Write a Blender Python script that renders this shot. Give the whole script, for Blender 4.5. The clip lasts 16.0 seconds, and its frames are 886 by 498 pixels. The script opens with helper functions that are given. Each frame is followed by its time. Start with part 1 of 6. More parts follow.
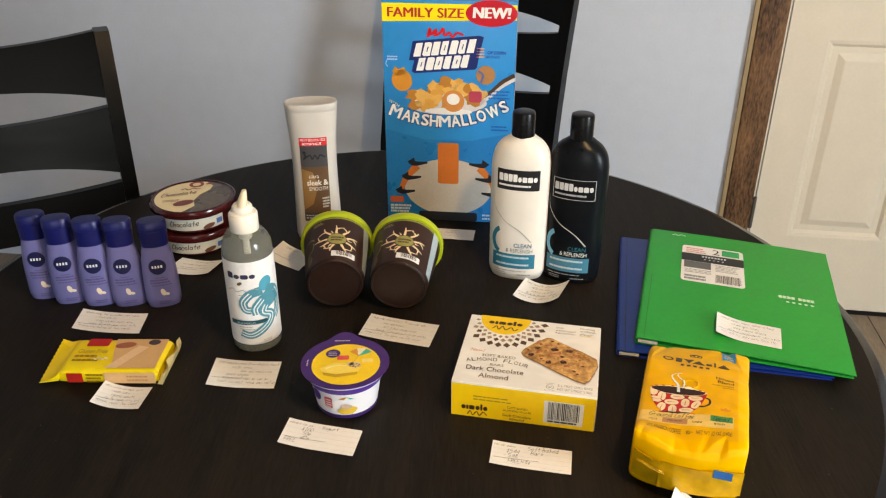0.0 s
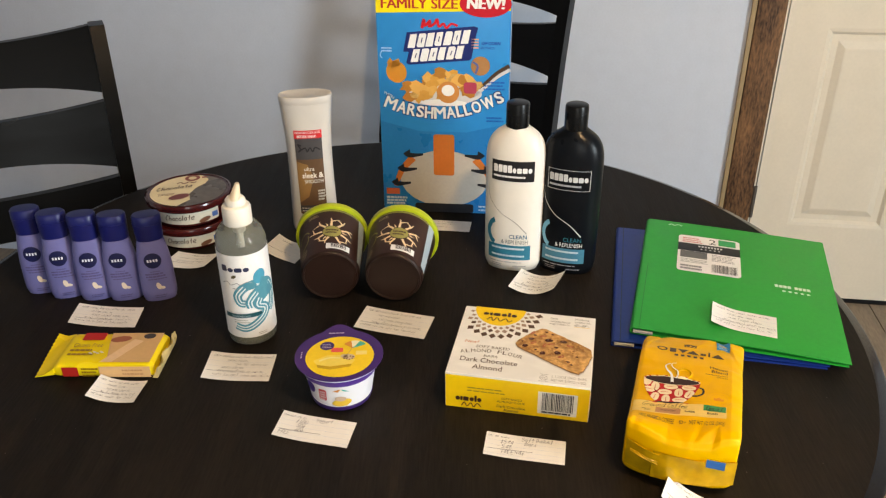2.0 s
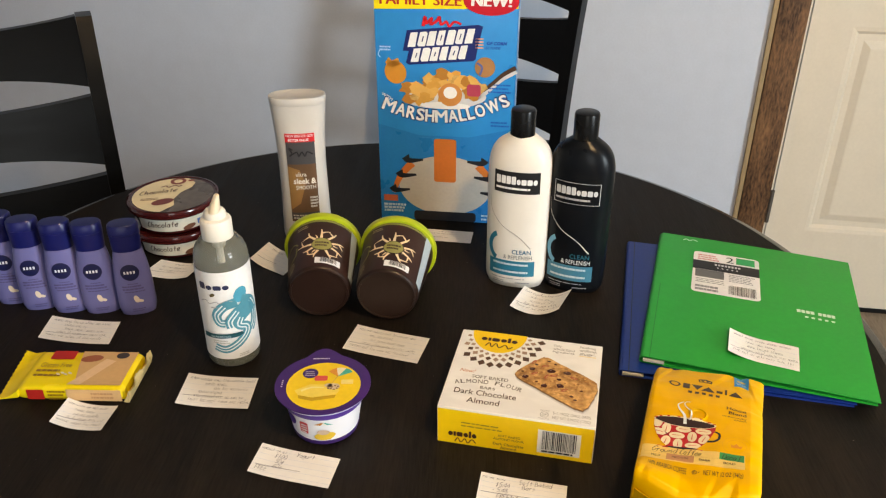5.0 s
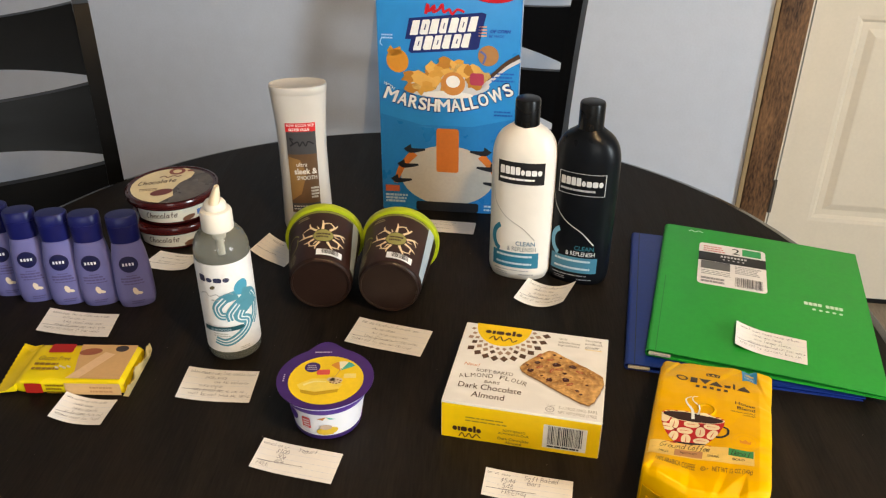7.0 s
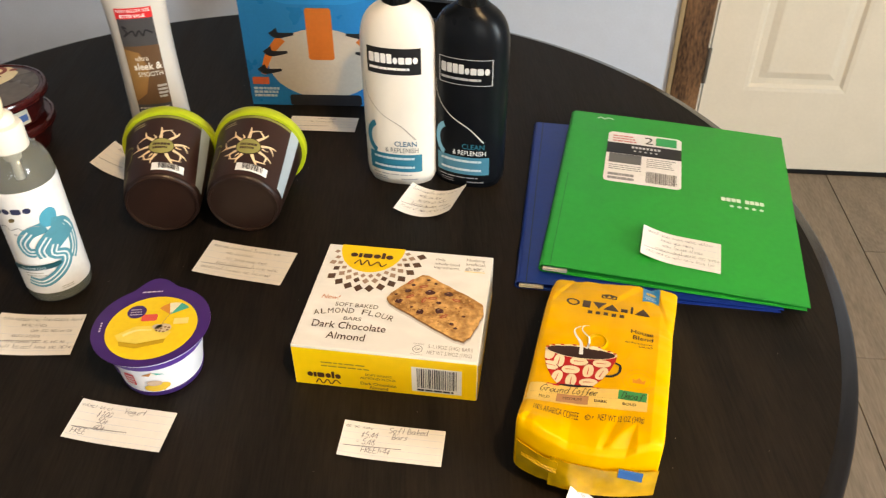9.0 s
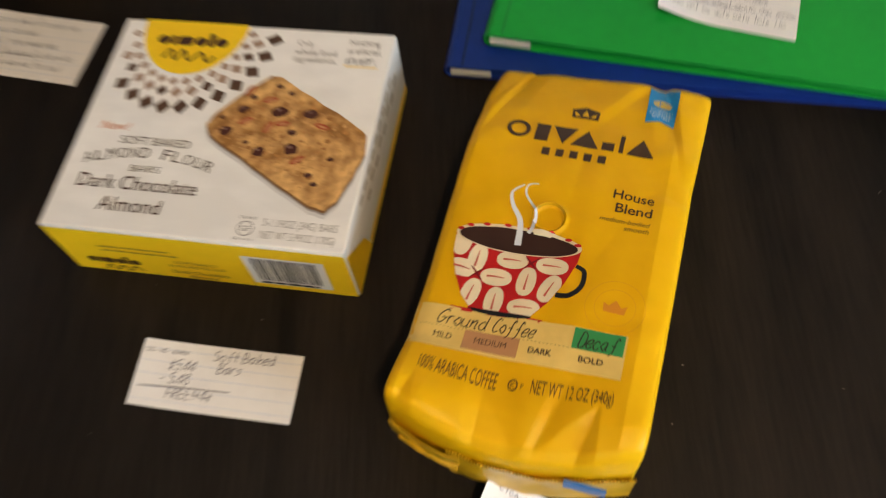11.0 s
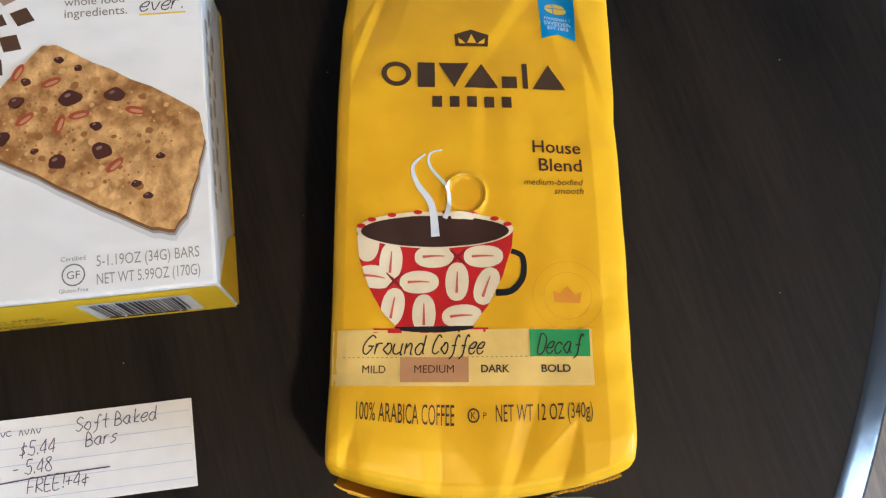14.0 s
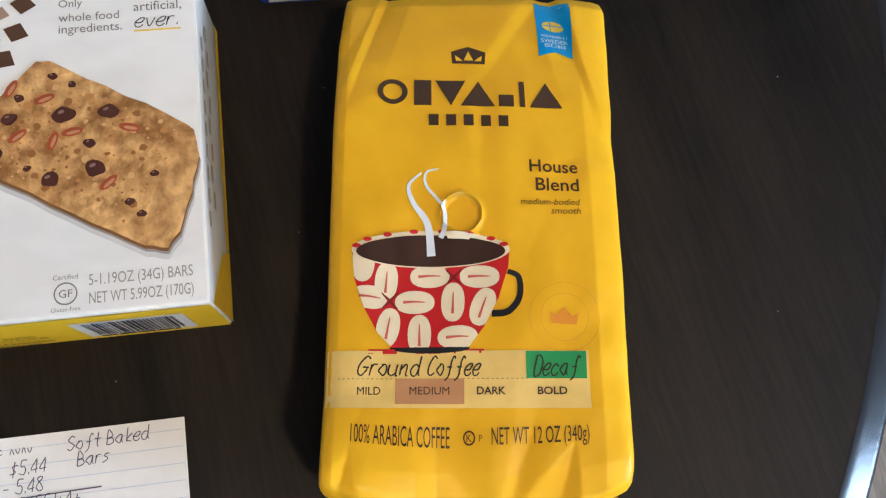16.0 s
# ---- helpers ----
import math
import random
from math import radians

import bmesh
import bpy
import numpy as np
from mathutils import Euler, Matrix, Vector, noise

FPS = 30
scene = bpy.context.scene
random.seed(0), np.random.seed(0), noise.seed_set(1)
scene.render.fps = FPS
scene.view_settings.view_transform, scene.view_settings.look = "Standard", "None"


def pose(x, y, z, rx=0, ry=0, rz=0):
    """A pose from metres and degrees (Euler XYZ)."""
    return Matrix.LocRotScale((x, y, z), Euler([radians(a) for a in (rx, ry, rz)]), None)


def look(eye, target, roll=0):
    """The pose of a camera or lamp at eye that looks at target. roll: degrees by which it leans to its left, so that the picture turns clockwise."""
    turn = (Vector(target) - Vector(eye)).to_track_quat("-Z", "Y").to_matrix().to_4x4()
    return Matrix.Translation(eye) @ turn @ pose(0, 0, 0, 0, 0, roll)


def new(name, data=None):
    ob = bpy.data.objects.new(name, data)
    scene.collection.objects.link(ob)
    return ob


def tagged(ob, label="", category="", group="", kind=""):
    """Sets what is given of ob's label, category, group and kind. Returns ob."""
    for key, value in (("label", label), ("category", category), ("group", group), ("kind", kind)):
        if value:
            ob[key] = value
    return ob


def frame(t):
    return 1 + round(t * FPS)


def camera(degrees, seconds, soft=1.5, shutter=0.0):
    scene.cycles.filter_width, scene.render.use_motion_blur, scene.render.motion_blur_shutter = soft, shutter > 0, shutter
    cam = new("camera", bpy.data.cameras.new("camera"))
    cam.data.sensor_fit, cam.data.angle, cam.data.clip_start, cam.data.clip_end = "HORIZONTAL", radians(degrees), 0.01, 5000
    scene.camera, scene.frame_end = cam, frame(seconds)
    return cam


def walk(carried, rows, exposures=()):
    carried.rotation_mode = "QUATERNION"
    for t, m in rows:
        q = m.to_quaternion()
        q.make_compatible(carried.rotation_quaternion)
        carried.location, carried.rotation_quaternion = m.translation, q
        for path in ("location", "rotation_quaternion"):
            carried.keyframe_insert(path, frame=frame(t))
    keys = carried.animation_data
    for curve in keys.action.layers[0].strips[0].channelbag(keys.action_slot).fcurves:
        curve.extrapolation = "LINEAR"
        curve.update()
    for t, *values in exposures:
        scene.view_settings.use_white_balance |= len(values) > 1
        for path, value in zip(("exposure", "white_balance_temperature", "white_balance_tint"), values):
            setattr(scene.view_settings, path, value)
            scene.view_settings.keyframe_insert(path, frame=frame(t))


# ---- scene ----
cam = camera(56.4, 16.0, soft=1.2, shutter=0.5)
PATH = [
    (0, (0.069, 0.019, 1.325), (0.018, 1.785, 0.389), 0.1),
    (0.5, (0.073, 0.016, 1.327), (0.025, 1.783, 0.391), 0.2),
    (1, (0.068, 0.017, 1.327), (0.022, 1.782, 0.387), 0.5),
    (1.5, (0.071, 0.015, 1.327), (0.019, 1.78, 0.387), 0.1),
    (2, (0.081, 0.02, 1.324), (0.02, 1.777, 0.371), -0.5),
    (2.5, (0.109, 0.024, 1.327), (0.02, 1.769, 0.355), -0.5),
    (3, (0.134, 0.009, 1.325), (0.005, 1.756, 0.359), -0.1),
    (3.5, (0.125, 0.033, 1.326), (-0.021, 1.781, 0.366), -0.3),
    (4, (0.105, 0.071, 1.32), (-0.011, 1.818, 0.352), -0.2),
    (6.5, (0.089, 0.11, 1.317), (0.014, 1.847, 0.328), 0.2),
    (7, (0.087, 0.113, 1.315), (0.007, 1.843, 0.314), 0.2),
    (7.5, (0.084, 0.116, 1.311), (0.021, 1.827, 0.278), -0.5),
    (8, (0.119, 0.167, 1.276), (0.161, 1.776, 0.089), -2.2),
    (8.2, (0.139, 0.213, 1.272), (0.235, 1.767, 0.016), -2.1),
    (10.3, (0.231, 0.285, 1.267), (0.031, 1.847, 0.035), -0.2),
    (10.5, (0.259, 0.328, 1.24), (0.028, 1.764, -0.134), -4.3),
    (11, (0.278, 0.521, 1.121), (0.145, 1.48, -0.629), -9.6),
    (11.5, (0.284, 0.625, 1.056), (0.247, 1.15, -0.873), -12.5),
    (12, (0.263, 0.654, 1.019), (0.383, 1.018, -0.944), 2.9),
    (12.5, (0.25, 0.643, 1.06), (0.482, 1.028, -0.888), 14.5),
    (13, (0.245, 0.628, 1.096), (0.507, 1.052, -0.841), 16.1),
    (13.5, (0.249, 0.625, 1.093), (0.511, 1.066, -0.841), 15.1),
    (14, (0.25, 0.623, 1.089), (0.511, 1.062, -0.845), 14.8),
    (14.5, (0.251, 0.62, 1.086), (0.513, 1.05, -0.849), 15.0),
    (15, (0.253, 0.623, 1.09), (0.525, 1.062, -0.842), 15.6),
    (15.5, (0.251, 0.625, 1.088), (0.526, 1.07, -0.843), 15.8),
    (16, (0.252, 0.628, 1.088), (0.523, 1.078, -0.842), 15.3),
]
EXPOSURES = [(0, -0.55, 7300, 10), (7.5, -0.54, 7300, 10), (8.2, -0.46, 7450, 10), (10.4, -0.2, 7300, 10), (11, -1.02, 6500, 10), (11.5, -1.06, 6100, 10), (12.2, -0.86, 5450, 9), (13, -0.68, 5250, 9), (16, -0.68, 5250, 9)]
walk(cam, [(t, look(eye, target, roll)) for t, eye, target, roll in PATH], EXPOSURES)

# ---- world and light ----
world = bpy.data.worlds.new("sky")
scene.world = world
world.use_nodes = True
sky = world.node_tree.nodes.new("ShaderNodeTexSky")
sky.sky_type, sky.sun_disc, sky.sun_elevation, sky.sun_rotation = "NISHITA", False, radians(35), radians(120)
world.node_tree.links.new(sky.outputs[0], world.node_tree.nodes["Background"].inputs[0])
world.node_tree.nodes["Background"].inputs[1].default_value = 0.08

ROOM = pose(0, 2.278, 0, 0, 0, -6.28)      # u along the door wall, v towards its back


def area(name, m, sx, sy, watts, colour):
    data = bpy.data.lights.new(name, "AREA")
    data.shape, data.size, data.size_y, data.energy, data.color = "RECTANGLE", sx, sy, watts, colour
    ob = new(name, data)
    ob.matrix_world = m
    return ob


# daylight in the two window openings
area("daylight_south", ROOM @ look((0.60, -4.62, 1.45), (0.10, 0, 0.85)), 1.3, 1.1, 28, (0.85, 0.93, 1.0))
area("daylight_east", ROOM @ look((2.86, -2.8, 1.4), (0, -1.7, 0.9)), 0.62, 1.1, 146, (0.70, 0.85, 1.0))


# ---- materials ----
def material(name, colour, rough=0.5, metal=0.0, vary=0.06, scale=40.0, bump=0.0, coat=0.0, stretch=(1, 1, 1), second=None, spots=0.5, spec=0.32):
    m = bpy.data.materials.new(name)
    m.use_nodes = True
    nt = m.node_tree
    p = nt.nodes["Principled BSDF"]
    tc = nt.nodes.new("ShaderNodeTexCoord")
    mp = nt.nodes.new("ShaderNodeMapping")
    mp.inputs["Scale"].default_value = stretch
    nt.links.new(tc.outputs["Object"], mp.inputs[0])
    big, small = nt.nodes.new("ShaderNodeTexNoise"), nt.nodes.new("ShaderNodeTexNoise")
    big.inputs["Scale"].default_value, small.inputs["Scale"].default_value = scale * 0.12, scale
    big.inputs["Detail"].default_value, small.inputs["Detail"].default_value = 3, 5
    for n in (big, small):
        nt.links.new(mp.outputs[0], n.inputs["Vector"])
    mix = nt.nodes.new("ShaderNodeMath")
    mix.operation = "ADD"
    nt.links.new(big.outputs[0], mix.inputs[0])
    nt.links.new(small.outputs[0], mix.inputs[1])
    ramp = nt.nodes.new("ShaderNodeValToRGB")
    c = Vector(colour)
    lo = c * (1 - vary)
    hi = Vector(second) if second else c * (1 + vary)
    ramp.color_ramp.elements[0].position, ramp.color_ramp.elements[1].position = 0.5 - 0.3 * spots, 0.5 + 0.3 * spots
    ramp.color_ramp.elements[0].color = (*lo, 1)
    ramp.color_ramp.elements[1].color = (*[min(1, v) for v in hi], 1)
    half = nt.nodes.new("ShaderNodeMath")
    half.operation = "MULTIPLY"
    half.inputs[1].default_value = 0.5
    nt.links.new(mix.outputs[0], half.inputs[0])
    nt.links.new(half.outputs[0], ramp.inputs[0])
    nt.links.new(ramp.outputs[0], p.inputs["Base Color"])
    rr = nt.nodes.new("ShaderNodeMapRange")
    rr.inputs[1].default_value, rr.inputs[2].default_value = 0.3, 0.7
    rr.inputs[3].default_value, rr.inputs[4].default_value = max(0.02, rough - 0.06), min(1, rough + 0.06)
    nt.links.new(big.outputs[0], rr.inputs[0])
    nt.links.new(rr.outputs[0], p.inputs["Roughness"])
    p.inputs["Metallic"].default_value = metal
    p.inputs["Coat Weight"].default_value = coat
    p.inputs["Coat Roughness"].default_value = 0.12
    p.inputs["Specular IOR Level"].default_value = spec
    if bump:
        b = nt.nodes.new("ShaderNodeBump")
        b.inputs["Strength"].default_value, b.inputs["Distance"].default_value = 1.0, bump
        nt.links.new(small.outputs[0], b.inputs["Height"])
        nt.links.new(b.outputs[0], p.inputs["Normal"])
    return m


inks = {}


def ink(r, g, b, rough=0.38):
    """A printed colour on card, foil or film."""
    key = (r, g, b, rough)
    if key not in inks:
        inks[key] = material("ink", (r, g, b), rough, vary=0.05, scale=220, coat=0.0)
    return inks[key]


TABLE = material("espresso_wood", (0.0034, 0.0025, 0.0019), 0.58, vary=0.45, scale=60, stretch=(7, 0.5, 7), bump=0.0003, second=(0.0150, 0.0108, 0.0080), spots=0.6, spec=0.155)
EDGE = material("worn_espresso_edge", (0.006, 0.0045, 0.0038), 0.20, vary=0.4, scale=90, bump=0.0001, spots=0.6, spec=0.48)
CHAIR = material("dark_chair_wood", (0.0020, 0.0018, 0.0018), 0.32, vary=0.4, scale=40, stretch=(1, 1, 6), bump=0.0001, spec=0.12)
WALL = material("grey_wall_paint", (0.56, 0.60, 0.68), 0.75, vary=0.03, scale=180, bump=0.0003)
CEIL = material("ceiling_paint", (0.45, 0.39, 0.32), 0.8, vary=0.05, scale=60)
DOORP = material("cream_door_paint", (0.70, 0.615, 0.49), 0.42, vary=0.03, scale=120, bump=0.0001)
RUSTIC = material("rustic_brown_wood", (0.085, 0.036, 0.016), 0.62, vary=0.65, scale=38, stretch=(5, 5, 1.3), bump=0.0016, second=(0.25, 0.125, 0.055), spots=0.45)
PLANK = material("grey_brown_plank", (0.20, 0.145, 0.10), 0.42, vary=0.35, scale=30, stretch=(7, 0.8, 4), bump=0.0002, second=(0.32, 0.245, 0.175), spots=0.8)
DARKGAP = material("subfloor", (0.03, 0.025, 0.02), 0.9)
STEEL = material("hinge_steel", (0.18, 0.16, 0.14), 0.4, metal=0.9)
PAPER = material("note_paper", (0.80, 0.77, 0.74), 0.75, vary=0.03, scale=150, bump=0.00008)
WHITEPL = material("white_bottle_plastic", (0.74, 0.70, 0.64), 0.34, vary=0.02, scale=60)
PEARL = material("pearl_white_plastic", (0.55, 0.52, 0.48), 0.34, vary=0.03, scale=60)
BLACKPL = material("black_bottle_plastic", (0.0045, 0.0055, 0.0075), 0.32, vary=0.1, scale=60, spec=0.13)
CAPBLK = material("black_cap_plastic", (0.005, 0.005, 0.005), 0.30, vary=0.1, scale=60, spec=0.18)
LILAC = material("lilac_bottle_plastic", (0.138, 0.136, 0.330), 0.38, vary=0.05, scale=50)
NAVY = material("navy_cap_plastic", (0.0060, 0.0083, 0.0880), 0.34, vary=0.12, scale=60)
PUMPW = material("ivory_pump_plastic", (0.80, 0.75, 0.66), 0.36, vary=0.03, scale=60)
LIME = material("lime_lid_plastic", (0.40, 0.47, 0.02), 0.36, vary=0.06, scale=60)
COCOA = material("dark_brown_carton", (0.019, 0.0085, 0.0058), 0.42, vary=0.12, scale=90, bump=0.00005)
MAROON = material("maroon_clear_lid_plastic", (0.045, 0.006, 0.006), 0.14, vary=0.25, scale=40, coat=0.3)
YOGW = material("yogurt_cup_plastic", (0.80, 0.78, 0.80), 0.4, vary=0.03, scale=60)
PURPLE = material("purple_foil", (0.048, 0.013, 0.14), 0.33, vary=0.12, scale=80, bump=0.00006)
BAGY = material("yellow_coffee_film", (0.79, 0.425, 0.0015), 0.40, vary=0.05, scale=70, bump=0.0001, second=(0.83, 0.46, 0.003), spec=0.16)
# bag yellow made darker for the seal end, its shade put into the colour
BAGSHADED = material("shaded_yellow_bag_seal", (0.52, 0.29, 0.006), 0.30, vary=0.35, scale=60, bump=0.0004)
CARDW = material("white_box_card", (0.83, 0.80, 0.75), 0.36, vary=0.02, scale=120)
CARDY = material("yellow_box_card", (0.89, 0.57, 0.012), 0.36, vary=0.04, scale=120)
CARDB = material("blue_box_card", (0.0153, 0.2253, 0.5610), 0.32, vary=0.05, scale=60, coat=0.1)
GREEN = material("green_folder_plastic", (0.008, 0.29, 0.035), 0.36, vary=0.06, scale=160, bump=0.00008)
BLUE = material("blue_folder_plastic", (0.006, 0.028, 0.21), 0.36, vary=0.08, scale=160, bump=0.00008)
WAFER = material("wafer_film", (0.80, 0.62, 0.015), 0.26, vary=0.06, scale=60, bump=0.0002)
COOKIE = material("cookie_print", (0.53, 0.235, 0.058), 0.46, vary=0.46, scale=170, second=(0.80, 0.47, 0.17), spots=0.36, bump=0.0022)
FLAKE = material("cereal_flake_print", (0.55, 0.24, 0.04), 0.36, vary=0.4, scale=300, second=(0.80, 0.52, 0.18), spots=0.8)
MARBLE = material("marble_print", (0.84, 0.82, 0.79), 0.36, vary=0.10, scale=34, second=(0.85, 0.83, 0.80), spots=0.30, stretch=(1, 2.2, 1))
PHOTO = material("lid_photo_print", (0.10, 0.085, 0.075), 0.28, vary=0.3, scale=120)
CREAM = (0.78, 0.66, 0.42)
BLACK, WHITE, BROWN, INKY = ink(0.012, 0.012, 0.014), ink(0.82, 0.80, 0.78), ink(0.055, 0.022, 0.012), ink(0.085, 0.075, 0.105, 0.7)

GLASSY = bpy.data.materials.new("clear_bottle_plastic")
GLASSY.use_nodes = True
g = GLASSY.node_tree.nodes["Principled BSDF"]
g.inputs["Base Color"].default_value = (0.80, 0.80, 0.72, 1)
g.inputs["Roughness"].default_value, g.inputs["IOR"].default_value, g.inputs["Transmission Weight"].default_value = 0.08, 1.35, 0.9
BULB = bpy.data.materials.new("lit_globe")
BULB.use_nodes = True
g = BULB.node_tree.nodes["Principled BSDF"]
g.inputs["Emission Color"].default_value = (1.0, 0.72, 0.42, 1)
g.inputs["Emission Strength"].default_value = 940


# ---- building helpers ----
def mesh_from(bm, mat, smooth=True):
    me = bpy.data.meshes.new("mesh")
    bm.to_mesh(me)
    bm.free()
    me.materials.append(mat)
    if smooth:
        me.polygons.foreach_set("use_smooth", [True] * len(me.polygons))
        me.set_sharp_from_angle(angle=radians(38))
    return me


def part(name, bm, mat, parent, label="", smooth=True):
    ob = new(name, mesh_from(bm, mat, smooth))
    ob.parent = parent
    if label:
        tagged(ob, label)
    return ob


def thing(name, m, label, category, group="", kind=""):
    ob = new(name)
    ob.empty_display_size = 0.05
    ob.matrix_world = m
    return tagged(ob, label, category, group, kind)


def block(bm, x0, y0, z0, x1, y1, z1, bevel=0.0):
    """A box, its edges bevelled, added to bm."""
    got = bmesh.ops.create_cube(bm, size=1.0, matrix=Matrix.Translation(((x0 + x1) / 2, (y0 + y1) / 2, (z0 + z1) / 2)) @ Matrix.Diagonal((x1 - x0, y1 - y0, z1 - z0, 1)))
    if bevel:
        edges = list({e for v in got["verts"] for e in v.link_edges})
        bmesh.ops.bevel(bm, geom=edges, offset=bevel, segments=2, affect="EDGES", profile=0.6)
    return bm


def box(x0, y0, z0, x1, y1, z1, bevel=0.0):
    return block(bmesh.new(), x0, y0, z0, x1, y1, z1, bevel)


def skin(rings, closed_ends=True):
    """A tube of point rings."""
    bm = bmesh.new()
    rows = [[bm.verts.new(p) for p in r] for r in rings]
    n = len(rows[0])
    for a, b in zip(rows, rows[1:]):
        for i in range(n):
            bm.faces.new((a[i], a[(i + 1) % n], b[(i + 1) % n], b[i]))
    if closed_ends:
        bm.faces.new(rows[0][::-1])
        bm.faces.new(rows[-1])
    return bm


def sup(c, p):
    return math.copysign(abs(c) ** (2 / p), c)


def body(sections, n=48, p=2.0):
    """A bottle-like body from sections (height, half width, half depth)."""
    return skin([[(a * sup(math.cos(2 * math.pi * i / n), p), b * sup(math.sin(2 * math.pi * i / n), p), z) for i in range(n)] for z, a, b in sections])


def lathe(profile, n=48):
    return body([(z, r, r) for r, z in profile], n)


def smooth_sections(keys, steps=40):
    """Rounded run through keys (height, half width, half depth)."""
    zs = [k[0] for k in keys]
    out = []
    for i in range(steps + 1):
        z = zs[0] + (zs[-1] - zs[0]) * i / steps
        row = [z]
        for c in (1, 2):
            acc = [np.interp(z + d, zs, [k[c] for k in keys]) for d in (-0.004, -0.002, 0, 0.002, 0.004)]
            row.append(sum(acc) / 5)
        out.append(tuple(row))
    return out


# flat shapes: (points, faces) in metres
def rect(x0, y0, x1, y1):
    return [(x0, y0), (x1, y0), (x1, y1), (x0, y1)], [(0, 1, 2, 3)]


def ngon(pts):
    return list(pts), [tuple(range(len(pts)))]


def oval(cx, cy, rx, ry, n=28, turn=0.0, a0=0.0, a1=360.0):
    pts = []
    full = a1 - a0 >= 360
    for i in range(n if full else n + 1):
        a = radians(a0 + (a1 - a0) * i / n)
        x, y = rx * math.cos(a), ry * math.sin(a)
        c, s = math.cos(radians(turn)), math.sin(radians(turn))
        pts.append((cx + c * x - s * y, cy + s * x + c * y))
    return ngon(pts)


def rounded(x0, y0, x1, y1, r, n=5):
    pts = []
    for cx, cy, a in ((x1 - r, y1 - r, 0), (x0 + r, y1 - r, 90), (x0 + r, y0 + r, 180), (x1 - r, y0 + r, 270)):
        pts += [(cx + r * math.cos(radians(a + 90 * i / n)), cy + r * math.sin(radians(a + 90 * i / n))) for i in range(n + 1)]
    return ngon(pts)


def ring(cx, cy, r0, r1, a0=0.0, a1=360.0, n=32, sy=1.0):
    pts, faces = [], []
    for i in range(n + 1):
        a = radians(a0 + (a1 - a0) * i / n)
        pts += [(cx + r0 * math.cos(a), cy + sy * r0 * math.sin(a)), (cx + r1 * math.cos(a), cy + sy * r1 * math.sin(a))]
    for i in range(n):
        faces.append((2 * i, 2 * i + 1, 2 * i + 3, 2 * i + 2))
    return pts, faces


def stroke(pts, w0, w1=None, n=14):
    """A brush stroke along a smooth run through pts, its width going from w0 to w1."""
    w1 = w0 if w1 is None else w1
    m = len(pts) - 1
    line = []
    for k in range(n + 1):
        f = m * k / n
        i = min(int(f), m - 1)
        u = f - i
        p0, p1, p2, p3 = (Vector(pts[max(0, min(m, j))]) for j in (i - 1, i, i + 1, i + 2))
        line.append(0.5 * (2 * p1 + (p2 - p0) * u + (2 * p0 - 5 * p1 + 4 * p2 - p3) * u * u + (3 * p1 - p0 - 3 * p2 + p3) * u ** 3))
    out, faces = [], []
    for k, p in enumerate(line):
        d = line[min(k + 1, n)] - line[max(k - 1, 0)]
        d = Vector((-d.y, d.x)).normalized() * (w0 + (w1 - w0) * k / n) / 2
        out += [tuple(p + d), tuple(p - d)]
    for k in range(n):
        faces.append((2 * k, 2 * k + 1, 2 * k + 3, 2 * k + 2))
    return out, faces


def text(words, x, y, size=None, width=None, align="C", fat=0.0, shear=0.0, turn=0.0, height=None):
    """Lettering in the built-in font, its middle (or left, right end) at x, y; width and height are its whole extent."""
    if "M" in words or "W" in words:
        fat = min(fat, 0.0)
    cu = bpy.data.curves.new("lettering", "FONT")
    cu.body, cu.size, cu.resolution_u, cu.offset, cu.shear = words, 1.0, 3, fat, shear
    ob = bpy.data.objects.new("lettering", cu)
    me = bpy.data.meshes.new_from_object(ob)
    pts = [(v.co.x, v.co.y) for v in me.vertices]
    faces = [tuple(p.vertices) for p in me.polygons]
    bpy.data.objects.remove(ob)
    bpy.data.curves.remove(cu)
    bpy.data.meshes.remove(me)
    xs, ys = [p[0] for p in pts], [p[1] for p in pts]
    w, h = max(xs) - min(xs), max(ys) - min(ys)
    sx = width / w if width else size if size else height / h
    sy = height / h if height else (size if size else sx)
    ax = {"C": (max(xs) + min(xs)) / 2, "L": min(xs), "R": max(xs)}[align]
    ay = (max(ys) + min(ys)) / 2
    c, s = math.cos(radians(turn)), math.sin(radians(turn))
    out = []
    for px, py in pts:
        a, b = (px - ax) * sx, (py - ay) * sy
        out.append((x + c * a - s * b, y + s * a + c * b))
    return out, faces


